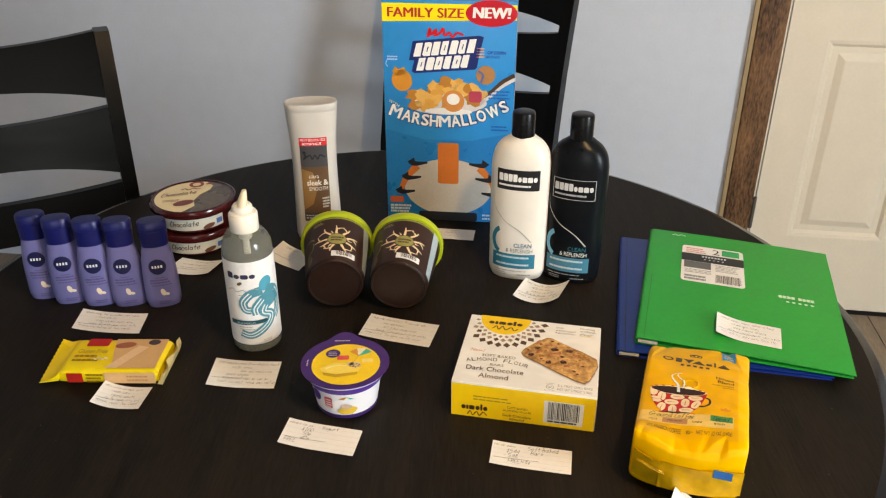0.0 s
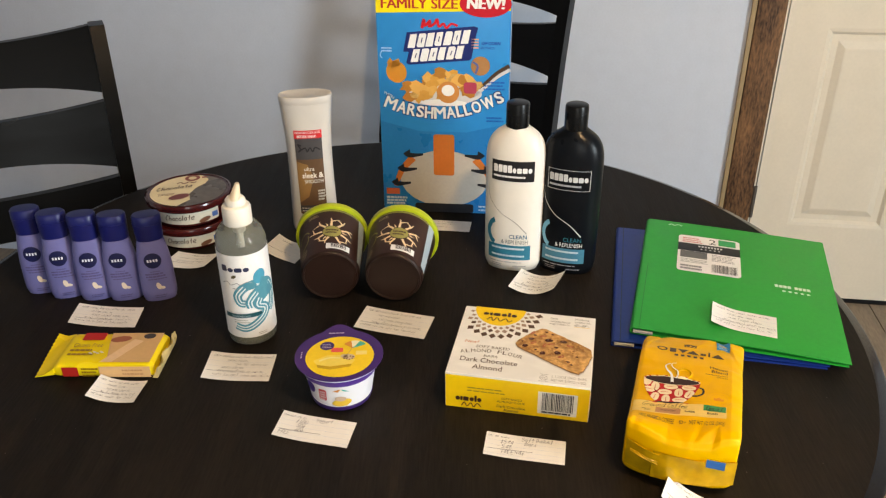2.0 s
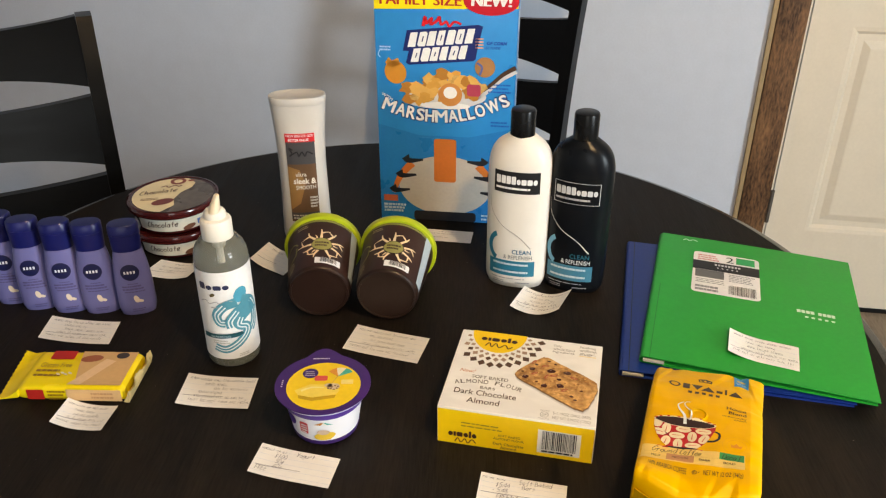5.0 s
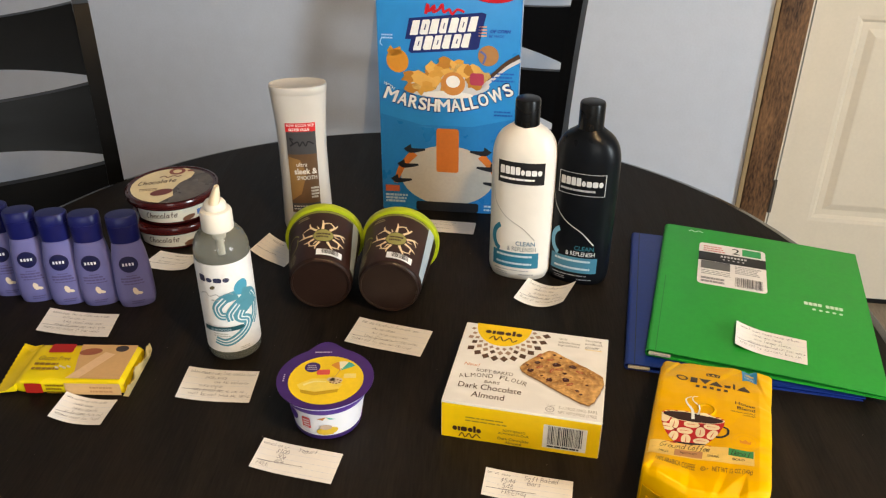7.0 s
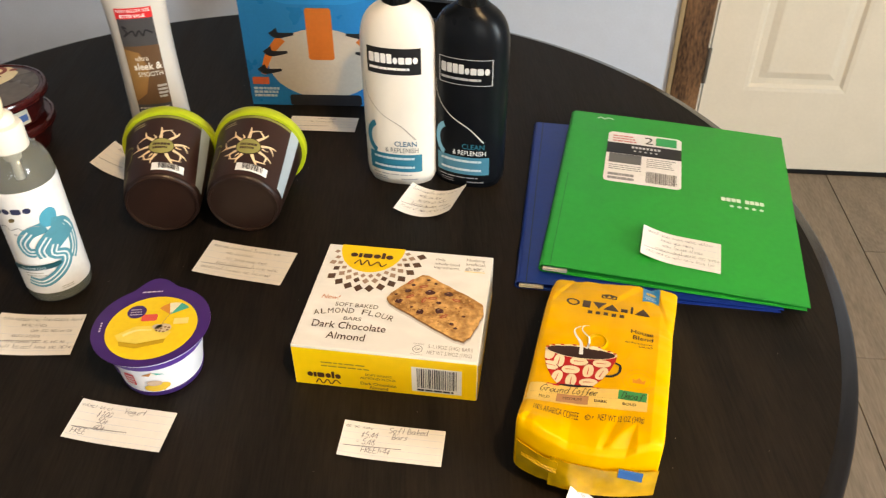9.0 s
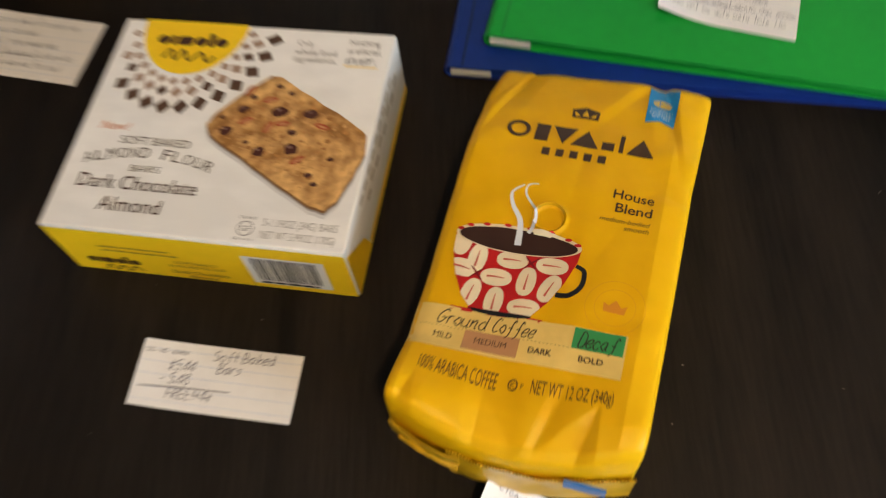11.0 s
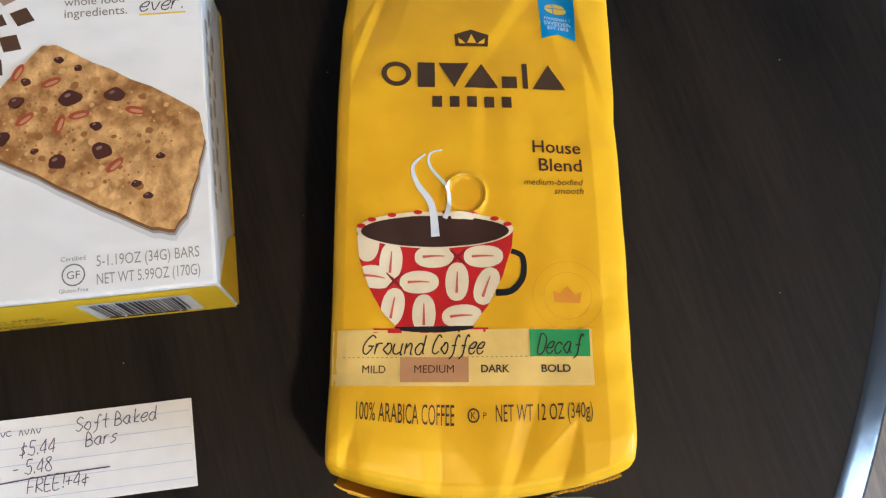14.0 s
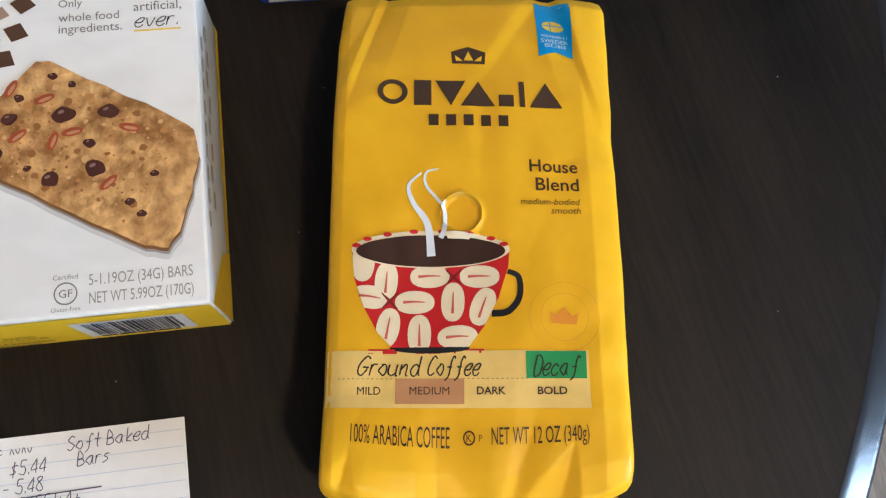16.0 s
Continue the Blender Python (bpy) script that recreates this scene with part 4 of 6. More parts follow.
decal("lid_almond", [ring(0.004, 0.043, 0.006, 0.011), rect(0.018, 0.040, 0.026, 0.045)], ink(0.24, 0.05, 0.03), t, lid, 0.0012)
decal("lid_text", bars(-0.042, -0.008, -0.018, 2, 0.004, 0.0018, 3), ink(0.2, 0.1, 0.06), t, lid, 0.0012)


# two ice cream cups on their sides, bases to the front
def ice_cup(base, far, label):
    base, far = Vector(base), Vector(far)
    axis = (far - base).normalized()
    m = Matrix.Translation(base) @ axis.to_track_quat("Z", "Y").to_matrix().to_4x4()
    t = thing("ice_cream_cup", m, label, "cup", "ice cream cups lying down")
    s = [(0.0, 0.0345, 0.0345), (0.0018, 0.0364, 0.0364), (0.004, 0.0372, 0.0372), (0.088, 0.0452, 0.0452), (0.092, 0.0456, 0.0456)]
    part("cup_body", body(s, 64), COCOA, t)
    part("base_rim", lathe([(0.0325, 0.0012), (0.0330, -0.0014), (0.0348, -0.0016), (0.0354, 0.0008)], 64), COCOA, t)
    part("lid", lathe([(0.0454, 0.0880), (0.0488, 0.0882), (0.0495, 0.0892), (0.0491, 0.0985), (0.0481, 0.1000), (0.0440, 0.1004), (0.0432, 0.0986), (0.02, 0.0986)], 72), LIME, t, "lime green plastic lid")
    zs = [q[0] for q in s]

    def up(u, v, d):
        r = float(np.interp(v, zs, [q[1] for q in s]))
        a = u / r
        return Vector((-(r + d) * math.sin(a), (r + d) * math.cos(a), v))
    dark = ink(0.030, 0.012, 0.009)
    olive = ink(0.20, 0.20, 0.06)
    decal("print_panel", [rect(-0.052, 0.0035, 0.044, 0.0878)], dark, t, up, 0.0004, "dark brown printed panel", 0.006)
    decal("edge_print", [rect(0.044, 0.008, 0.058, 0.0878)], ink(0.36, 0.42, 0.46), t, up, 0.0004, "pale printed strip", 0.006)
    decal("top_band", [rect(-0.052, 0.0835, 0.044, 0.0868)], olive, t, up, 0.0007, "", 0.006)
    rnd = random.Random(11)
    cracks = []
    cx, cy = 0.004, 0.0415
    for k in range(9):
        a = 2 * math.pi * k / 9 + 0.25 + 0.16 * (rnd.random() - 0.5)
        r0, r1 = 0.0125, 0.0255 + 0.0055 * rnd.random()
        at = lambda q, r: (cx + r * math.cos(q), cy + 0.92 * r * math.sin(q))
        knee, end = a + 0.14 * (rnd.random() - 0.5), a + 0.22 * (rnd.random() - 0.5)
        cracks.append(stroke([at(a, r0), at(knee, 0.55 * (r0 + r1)), at(end, r1)], 0.0036, 0.0009, 8))
        fork = 1 if k % 2 else -1
        cracks.append(stroke([at(knee, 0.52 * (r0 + r1)), at(knee + 0.20 * fork, 0.58 * (r0 + r1)), at(knee + 0.40 * fork, 0.92 * r1)], 0.0026, 0.0007, 8))
        if k % 3 == 0:
            cracks.append(stroke([at(a - 0.24, 0.0135), at(a - 0.30, 0.0165), at(a - 0.27, 0.0200)], 0.0024, 0.0005, 6))
    for piece in cracks:
        decal("cracked_print", [piece], ink(0.78, 0.60, 0.38), t, up, 0.0008, "", 0.006)
    decal("round_mark", [oval(cx, cy, 0.0118, 0.0105)], ink(0.30, 0.28, 0.08), t, up, 0.0011, "olive round mark", 0.005)
    decal("mark_text", bars(-0.004, 0.0455, 0.013, 2, 0.005, 0.0030, 4), ink(0.07, 0.04, 0.02), t, up, 0.0014)
    decal("side_curl", [ring(-0.037, 0.046, 0.0085, 0.0105, 20, 200)], olive, t, up, 0.0008, fine=0.006)
    decal("side_curl", [stroke([(-0.029, 0.046), (-0.030, 0.034), (-0.040, 0.024)], 0.0018)], olive, t, up, 0.0008, fine=0.006)
    decal("side_text", bars(-0.042, 0.0220, -0.030, 4, 0.004, 0.0018, 9) + bars(-0.030, 0.0800, -0.014, 2, 0.003, 0.0014, 10), ink(0.30, 0.26, 0.16), t, up, 0.0008)
    decal("sticker", [rect(-0.003, 0.0080, 0.028, 0.0180)], ink(0.78, 0.77, 0.76), t, up, 0.0009, "white barcode sticker", 0.006)
    decal("barcode", barcode(0.003, 0.0100, 0.023, 0.0180, 3), BLACK, t, up, 0.0013)
    return t


ice_cup((-0.0960, 0.932, 0.7885), (-0.1065, 1.030, 0.8005), "dark brown ice cream cup with lime lid lying on its side")
ice_cup((-0.0145, 0.929, 0.7885), (-0.0080, 1.033, 0.8005), "dark brown ice cream cup with lime lid lying on its side")


# yogurt cup
def yogurt():
    t = thing("yogurt_cup", pose(-0.057, 0.744, TOP, 0, 0, 4), "white and purple yogurt cup with peel-off lid", "yogurt cup")
    s = [(0.0, 0.0285, 0.0285), (0.002, 0.0318, 0.0318), (0.006, 0.0332, 0.0332), (0.030, 0.0372, 0.0372), (0.041, 0.0400, 0.0400), (0.0490, 0.0408, 0.0408)]
    part("cup_body", body(s, 64), YOGW, t)
    w = round_front(s)
    decal("purple_band", [rect(-0.10, 0.0375, 0.10, 0.0480)], ink(0.10, 0.035, 0.26), t, w, 0.0005, "purple band", 0.006)
    decal("round_mark", [oval(-0.034, 0.028, 0.007, 0.0085)], ink(0.07, 0.025, 0.2), t, w, 0.0006, "", 0.005)
    decal("red_badge", [rounded(-0.022, 0.015, -0.013, 0.031, 0.002)], ink(0.62, 0.06, 0.07), t, w, 0.0006, "red badge", 0.005)
    decal("badge_text", bars(-0.0205, 0.028, -0.0135, 4, 0.0035, 0.0016, 3), WHITE, t, w, 0.0009)
    decal("pie_print", [oval(0.003, 0.0135, 0.0105, 0.0055, turn=10), ngon([(-0.008, 0.012), (0.012, 0.016), (0.008, 0.008)])], ink(0.72, 0.46, 0.05), t, w, 0.0006, "yellow pie print", 0.005)
    decal("pie_top", [oval(0.002, 0.0195, 0.006, 0.0035)], ink(0.55, 0.40, 0.30), t, w, 0.0009)
    for k, c in enumerate(((0.60, 0.24, 0.05), (0.80, 0.76, 0.66), (0.05, 0.40, 0.32))):
        decal("parasol_print", [ngon([(0.003, 0.0345), (-0.006 + 0.006 * k, 0.0305), (0.0 + 0.006 * k, 0.0295)])], ink(*c), t, w, 0.0009)
    outline = []
    for a in range(0, 360, 4):
        bump = max(0.0, 1 - abs((a - 94 + 180) % 360 - 180) / 26)
        r = 0.0474 + 0.0105 * (bump * bump * (3 - 2 * bump))
        outline.append((r * math.cos(radians(a)), r * math.sin(radians(a))))
    part("base_band", lathe([(0.0312, 0.0004), (0.0325, 0.0012), (0.0340, 0.0062), (0.0337, 0.0066)], 64), ink(0.045, 0.018, 0.12), t, "purple base band")
    part("rim", lathe([(0.0400, 0.0470), (0.0455, 0.0480), (0.0465, 0.0495), (0.0455, 0.0506)], 64), YOGW, t)
    part("lid", prism(outline, 0.0507, 0.0515), PURPLE, t, "purple foil lid with a pull tab")
    lid = on_top(0.0515)
    decal("lid_print", [oval(0.001, -0.004, 0.0366, 0.0368, 48)], ink(0.86, 0.60, 0.02), t, lid, 0.0004, "yellow lid print")
    decal("lid_mark", [oval(-0.014, 0.015, 0.0078, 0.0078)], ink(0.05, 0.02, 0.14), t, lid, 0.0007)
    decal("lid_mark_text", bars(-0.019, 0.018, -0.008, 3, 0.003, 0.0012, 2), ink(0.5, 0.45, 0.6), t, lid, 0.0010)
    decal("lid_badge", [rounded(-0.009, 0.003, 0.004, 0.011, 0.002)], ink(0.70, 0.09, 0.07), t, lid, 0.0007)
    decal("pie_side", [ngon([(-0.0225, -0.0190), (-0.008, -0.0230), (0.0145, -0.0190), (0.0135, -0.0235), (-0.008, -0.0280), (-0.0210, -0.0240)])], ink(0.58, 0.36, 0.015), t, lid, 0.0007)
    decal("pie_slice", [ngon([(-0.0265, -0.0120), (-0.0120, -0.0030), (0.0040, -0.0035), (0.0180, -0.0120), (0.0145, -0.0190), (-0.008, -0.0230), (-0.0225, -0.0190)])], ink(0.86, 0.66, 0.11), t, lid, 0.0010)
    decal("pie_gloss", [stroke([(-0.020, -0.0130), (-0.010, -0.0080), (0.002, -0.0085)], 0.0030, 0.0012)], ink(0.88, 0.76, 0.30), t, lid, 0.0012)
    decal("pie_cream", [oval(0.011, -0.007, 0.0065, 0.0050), oval(0.006, -0.005, 0.004, 0.003)], ink(0.66, 0.52, 0.36), t, lid, 0.0013)
    decal("pie_crumbs", [oval(0.006 + 0.0029 * (k % 4) + 0.0008 * (k // 4), -0.010 + 0.0037 * (k // 4) - 0.0009 * (k % 3), 0.0011, 0.0009, 8) for k in range(8)], ink(0.22, 0.11, 0.04), t, lid, 0.0016)
    for k, c in enumerate(((0.70, 0.28, 0.04), (0.80, 0.74, 0.55), (0.06, 0.42, 0.33))):
        a0 = 150 - 42 * k
        decal("parasol_print", [ngon([(0.014, 0.009)] + [(0.016 + 0.0135 * math.cos(radians(a)), 0.011 + 0.0125 * math.sin(radians(a))) for a in range(a0, a0 - 43, -7)])], ink(*c), t, lid, 0.0010)
    decal("parasol_pole", [stroke([(0.015, 0.012), (0.011, 0.003), (0.009, -0.002)], 0.0007)], ink(0.55, 0.36, 0.1), t, lid, 0.0012)
    decal("lid_card", [rounded(0.018, -0.003, 0.030, 0.004, 0.001)], ink(0.85, 0.68, 0.22), t, lid, 0.0010)
    decal("lid_dots", bars(-0.014, 0.0405, 0.006, 1, 0.003, 0.0016, 5) + [rect(-0.041, -0.006 + 0.003 * k, -0.0395, -0.0042 + 0.003 * k) for k in range(4)], ink(0.6, 0.55, 0.68), t, lid, 0.0005)


yogurt()


# almond flour bars
def bars_box():
    t = thing("snack_bar_box", pose(0.0575, 0.7245, TOP, 0, 0, -9.5), "white and yellow box of chocolate almond bars", "box")
    w, d, h = 0.1525, 0.1325, 0.0445
    part("carton", box(0, 0, 0, w, d, h, 0.001), CARDW, t)
    f, top = on_front(0.0), on_top(h)
    side = lambda u, v, dd: Vector((w + dd, u, v))
    decal("front_panel", [rect(0.0006, 0.0004, w - 0.0006, h - 0.0022)], CARDY, t, f, 0.0004, "yellow front panel")
    decal("top_marble", [rect(0.0012, 0.0012, w - 0.0012, d - 0.0012)], MARBLE, t, top, 0.0003)
    decal("side_panel", [ngon([(0.0006, 0.0004), (0.030, 0.0004), (0.024, 0.018), (0.0006, 0.040)]), rect(0.030, 0.0006, d - 0.001, 0.007)], CARDY, t, side, 0.0004, "yellow side print")
    decal("side_text", [rect(0.04 + 0.01 * k, 0.026 + 0.003 * (k % 2), 0.047 + 0.01 * k, 0.0295 + 0.003 * (k % 2)) for k in range(8)] + [rect(0.03 + 0.009 * k, 0.037, 0.036 + 0.009 * k, 0.040) for k in range(9)], ink(0.42, 0.36, 0.28), t, side, 0.0005)
    sc = (0.0420, 0.1325)
    decal("sun", [oval(*sc, 0.0295, 0.0365, 32, a0=180, a1=360)], ink(0.88, 0.58, 0.01), t, top, 0.0005, "yellow half sun")
    dark, light = [], []
    for row, (r, size) in enumerate(((0.0385, 0.0030), (0.0450, 0.0038), (0.0540, 0.0050))):
        for k in range(15):
            a = radians(183 + 174 * (k + 0.5 * (row == 1)) / 14.5)
            x, y = sc[0] + r * 0.86 * math.cos(a), sc[1] + r * 1.08 * math.sin(a)
            if x < 0.006 or y > d - 0.004 or x > 0.088:
                continue
            c, s = math.cos(a) * size, math.sin(a) * size
            k2 = 0.85
            (dark if row == 2 or (row == 1 and k % 3 == 0) else light).append(ngon([(x + c, y + s), (x - k2 * s, y + k2 * c), (x - c, y - s), (x + k2 * s, y - k2 * c)]))
    for piece in dark:
        decal("dark_diamond", [piece], ink(0.085, 0.042, 0.022), t, top, 0.0006)
    for piece in light:
        decal("light_diamond", [piece], ink(0.36, 0.24, 0.17), t, top, 0.0006)
    # maker's mark on sun and front, as plain strokes
    decal("mark_text", plain_mark("oinolo", 0.0225, 0.0630, 0.1155, 0.0060), BROWN, t, top, 0.0009)
    decal("mark_text", plain_mark("oinolo", 0.0110, 0.0400, 0.0100, 0.0056), BROWN, t, f, 0.0008)
    decal("mark_scrawl", [stroke([(0.029, 0.106), (0.033, 0.112), (0.036, 0.105), (0.040, 0.112), (0.044, 0.105), (0.050, 0.111), (0.054, 0.105), (0.058, 0.109)], 0.0013, 0.0013, 40)], BROWN, t, top, 0.0009)
    decal("mark_scrawl", [stroke([(0.018, 0.003), (0.021, 0.008), (0.024, 0.003), (0.028, 0.008), (0.031, 0.003), (0.035, 0.008), (0.039, 0.004)], 0.0011, 0.0011, 40)], BROWN, t, f, 0.0008)
    decal("front_wording", [text("SOFT BAKED", 0.0715, 0.0185, width=0.022), text("ALMOND FLOUR", 0.0710, 0.0145, width=0.030), text("Dark Chocolate", 0.0710, 0.0080, width=0.030, fat=0.01), text("Almond", 0.0710, 0.0036, width=0.016, fat=0.01)], ink(0.16, 0.09, 0.03), t, f, 0.0008)
    decal("front_text", bars(0.024, 0.0290, 0.072, 2, 0.004, 0.0014, 2), ink(0.35, 0.24, 0.03), t, f, 0.0008)
    decal("code_panel", [rect(0.099, 0.0050, 0.1400, 0.0335)], ink(0.78, 0.74, 0.66), t, f, 0.0006, "white barcode panel")
    decal("barcode", barcode(0.1035, 0.0100, 0.1360, 0.0325, 2), BLACK, t, f, 0.0010)
    decal("code_digits", bars(0.1035, 0.0085, 0.139, 1, 0.003, 0.0020, 5), BLACK, t, f, 0.0010)
    decal("note_word", [text("New!", 0.0190, 0.0600, width=0.016, shear=0.25)], ink(0.62, 0.24, 0.12), t, top, 0.0006)
    decal("wording", [text("SOFT BAKED", 0.0435, 0.0520, width=0.037, height=0.0048), text("BARS", 0.0435, 0.0355, width=0.015, height=0.0040)], ink(0.10, 0.075, 0.055), t, top, 0.0006)
    word = "ALMOND FLOUR"
    decal("wording", [text(ch, 0.0115 + 0.0058 * k, 0.0450 - 5.0 * (0.0058 * k - 0.032) ** 2, height=0.0062, width=0.0046, turn=-math.degrees(math.atan(10 * (0.0058 * k - 0.032)))) for k, ch in enumerate(word) if ch != " "], ink(0.10, 0.075, 0.055), t, top, 0.0006)
    decal("wording", [text("Dark Chocolate", 0.0425, 0.0268, width=0.062, height=0.0080, fat=0.003), text("Almond", 0.0425, 0.0145, width=0.032, height=0.0080, fat=0.003)], BROWN, t, top, 0.0006)
    decal("wording", [text("Only", 0.1010, 0.1220, height=0.0042, align="L"), text("whole food", 0.1010, 0.1165, width=0.0225, align="L"), text("ingredients.", 0.1010, 0.1110, width=0.0235, align="L"), text("Nothing", 0.1290, 0.1245, width=0.0165, align="L"), text("artificial,", 0.1290, 0.1190, width=0.0180, align="L")], ink(0.20, 0.18, 0.17), t, top, 0.0006)
    decal("script_word", penned("ever.", 0.1290, 0.1105, 0.0009, 0.017, 0.0005, 0.25), ink(0.05, 0.045, 0.05), t, top, 0.0006)
    decal("script_line", [rect(0.129, 0.1085, 0.1465, 0.1092)], ink(0.8, 0.55, 0.05), t, top, 0.0006)
    # cookie picture, with chips and nuts
    rnd = random.Random(7)
    corner = ((0.0930, 0.0990), (0.0985, 0.0985), (0.1180, 0.0865), (0.1400, 0.0735), (0.1500, 0.0665), (0.1512, 0.0560), (0.1480, 0.0420), (0.1430, 0.0270), (0.1385, 0.0215), (0.1310, 0.0230), (0.1120, 0.0335), (0.0900, 0.0470), (0.0700, 0.0590), (0.0672, 0.0650), (0.0700, 0.0720), (0.0800, 0.0850))
    pts = []
    for a, b in zip(corner, corner[1:] + corner[:1]):
        for q in (0, 0.33, 0.66):
            pts.append((a[0] + (b[0] - a[0]) * q + 0.0009 * (rnd.random() - 0.5), a[1] + (b[1] - a[1]) * q + 0.0009 * (rnd.random() - 0.5)))
    decal("cookie_soft_shadow", [ngon([(x + 0.0004, y - 0.0042) for x, y in pts])], ink(0.60, 0.58, 0.56), t, top, 0.00035)
    decal("cookie_shadow", [ngon([(x + 0.0003, y - 0.0022) for x, y in pts])], ink(0.30, 0.27, 0.25), t, top, 0.0004)
    decal("cookie_side", [ngon([(x, y - 0.0012) for x, y in pts])], ink(0.20, 0.09, 0.03), t, top, 0.0006)
    decal("cookie", [ngon(pts)], COOKIE, t, top, 0.0009, "golden baked bar print")
    for k, (x, y, r) in enumerate(((0.0835, 0.0760, 0.0026), (0.1030, 0.0760, 0.0036), (0.1190, 0.0760, 0.0032), (0.1120, 0.0640, 0.0020), (0.1140, 0.0540, 0.0036), (0.0980, 0.0510, 0.0032), (0.0780, 0.0620, 0.0031), (0.1260, 0.0400, 0.0016), (0.1300, 0.0350, 0.0015), (0.0990, 0.0920, 0.0016), (0.0870, 0.0840, 0.0018), (0.1060, 0.0880, 0.0015), (0.0740, 0.0700, 0.0014), (0.0900, 0.0560, 0.0013), (0.1350, 0.0500, 0.0014))):
        decal("chip", [ngon([(x + r * 1.12 * (1 + 0.16 * math.sin(2 * q + k)) * math.cos(q), y + r * 0.9 * (1 + 0.14 * math.sin(3 * q + 2 * k)) * math.sin(q)) for q in [2 * math.pi * i / 14 for i in range(14)]])], ink(0.075, 0.026, 0.018, 0.25), t, top, 0.0012)
        decal("chip_light", [oval(x - r * 0.25, y + r * 0.3, r * 0.35, r * 0.2, 8, turn=20)], ink(0.22, 0.13, 0.11), t, top, 0.0015)
    for k, (x, y, a) in enumerate(((0.0960, 0.0830, 20), (0.0865, 0.0690, 35), (0.1265, 0.0690, -15), (0.0840, 0.0880, 60), (0.1060, 0.0690, 10), (0.1185, 0.0480, 40), (0.0990, 0.0660, 70))):
        decal("nut", [oval(x, y, 0.0040, 0.0017, 12, turn=a)], ink(0.36, 0.075, 0.028), t, top, 0.0012)
        decal("nut_core", [oval(x + 0.0004, y - 0.0004, 0.0026, 0.0007, 10, turn=a)], ink(0.52, 0.25, 0.12), t, top, 0.0015)
    tones = ([], [], [])
    placed = []
    for k in range(420):
        q, w2 = 0.03 + 0.94 * rnd.random(), 0.03 + 0.94 * rnd.random()
        x, y = 0.0935 + 0.0550 * q - 0.0245 * w2, 0.0960 - 0.0300 * q - 0.0370 * w2
        r = 0.0004 + 0.0014 * rnd.random() ** 2
        if any(math.hypot(x - px, y - py) < 1.25 * (r + pr) for px, py, pr in placed):
            continue
        placed.append((x, y, r))
        tones[rnd.randint(0, 2)].append(ngon([(x + r * (0.7 + 0.5 * rnd.random()) * math.cos(i * 0.8976), y + r * (0.6 + 0.5 * rnd.random()) * math.sin(i * 0.8976)) for i in range(7)]))
    for tone, shade in zip(tones, ((0.30, 0.125, 0.032), (0.64, 0.37, 0.145), (0.46, 0.215, 0.062))):
        decal("crumb_print", tone, ink(*shade), t, top, 0.00104)
    decal("gluten_mark", [ring(0.1030, 0.0082, 0.0036, 0.0041, n=24), text("GF", 0.1030, 0.0082, width=0.0046)], ink(0.18, 0.17, 0.17), t, top, 0.0006)
    decal("mark_wording", [text("Certified", 0.1030, 0.0142, width=0.0085), text("Gluten-Free", 0.1030, 0.0026, width=0.0100)], ink(0.25, 0.24, 0.24), t, top, 0.0006)
    decal("weight_wording", [text("5-1.19OZ (34G) BARS", 0.1110, 0.0118, width=0.0360, height=0.0054, align="L"), text("NET WT 5.99OZ (170G)", 0.1110, 0.0052, width=0.0360, height=0.0054, align="L")], ink(0.30, 0.28, 0.26), t, top, 0.0006)


bars_box()


# coffee bag lying on its back
def bag_width(y, s):
    """Half width to one side."""
    if s < 0:
        return float(np.interp(y, (-0.1015, -0.0985, -0.092, -0.06, 0.03, 0.070, 0.1005), (0.0498, 0.0514, 0.0516, 0.0518, 0.0520, 0.0518, 0.0500)))
    return float(np.interp(y, (-0.1015, -0.0985, -0.092, -0.06, 0.03, 0.070, 0.1005), (0.0490, 0.0504, 0.0510, 0.0515, 0.0525, 0.0545, 0.0555)))


def bag_height(y):
    return float(np.interp(y, (-0.1015, -0.1009, -0.1000, -0.097, -0.088, -0.070, 0.0, 0.0155, 0.043, 0.072, 0.090, 0.097, 0.1005), (0.040, 0.0500, 0.0545, 0.0580, 0.0605, 0.0614, 0.0615, 0.0608, 0.0568, 0.0500, 0.0435, 0.0375, 0.022)))


def bag_swell(x, y):
    """How far the lower end stands out in its middle and back at its corners."""
    return max(0.0, min(1.0, (-0.070 - y) / 0.030)) * (0.0030 - 0.0095 * (1 - (x / 0.05) ** 2))


def bag_under(y):
    """Height of the underside, which tucks in at the lower end."""
    return float(np.interp(y, (-0.1015, -0.1000, -0.096, -0.090, -0.084), (0.016, 0.012, 0.006, 0.002, 0.0003)))


def bag_fold(d, left, right):
    """A crease with a steep flank and a gentle one."""
    return max(0.0, 1 - d / right) if d > 0 else max(0.0, 1 + d / left)


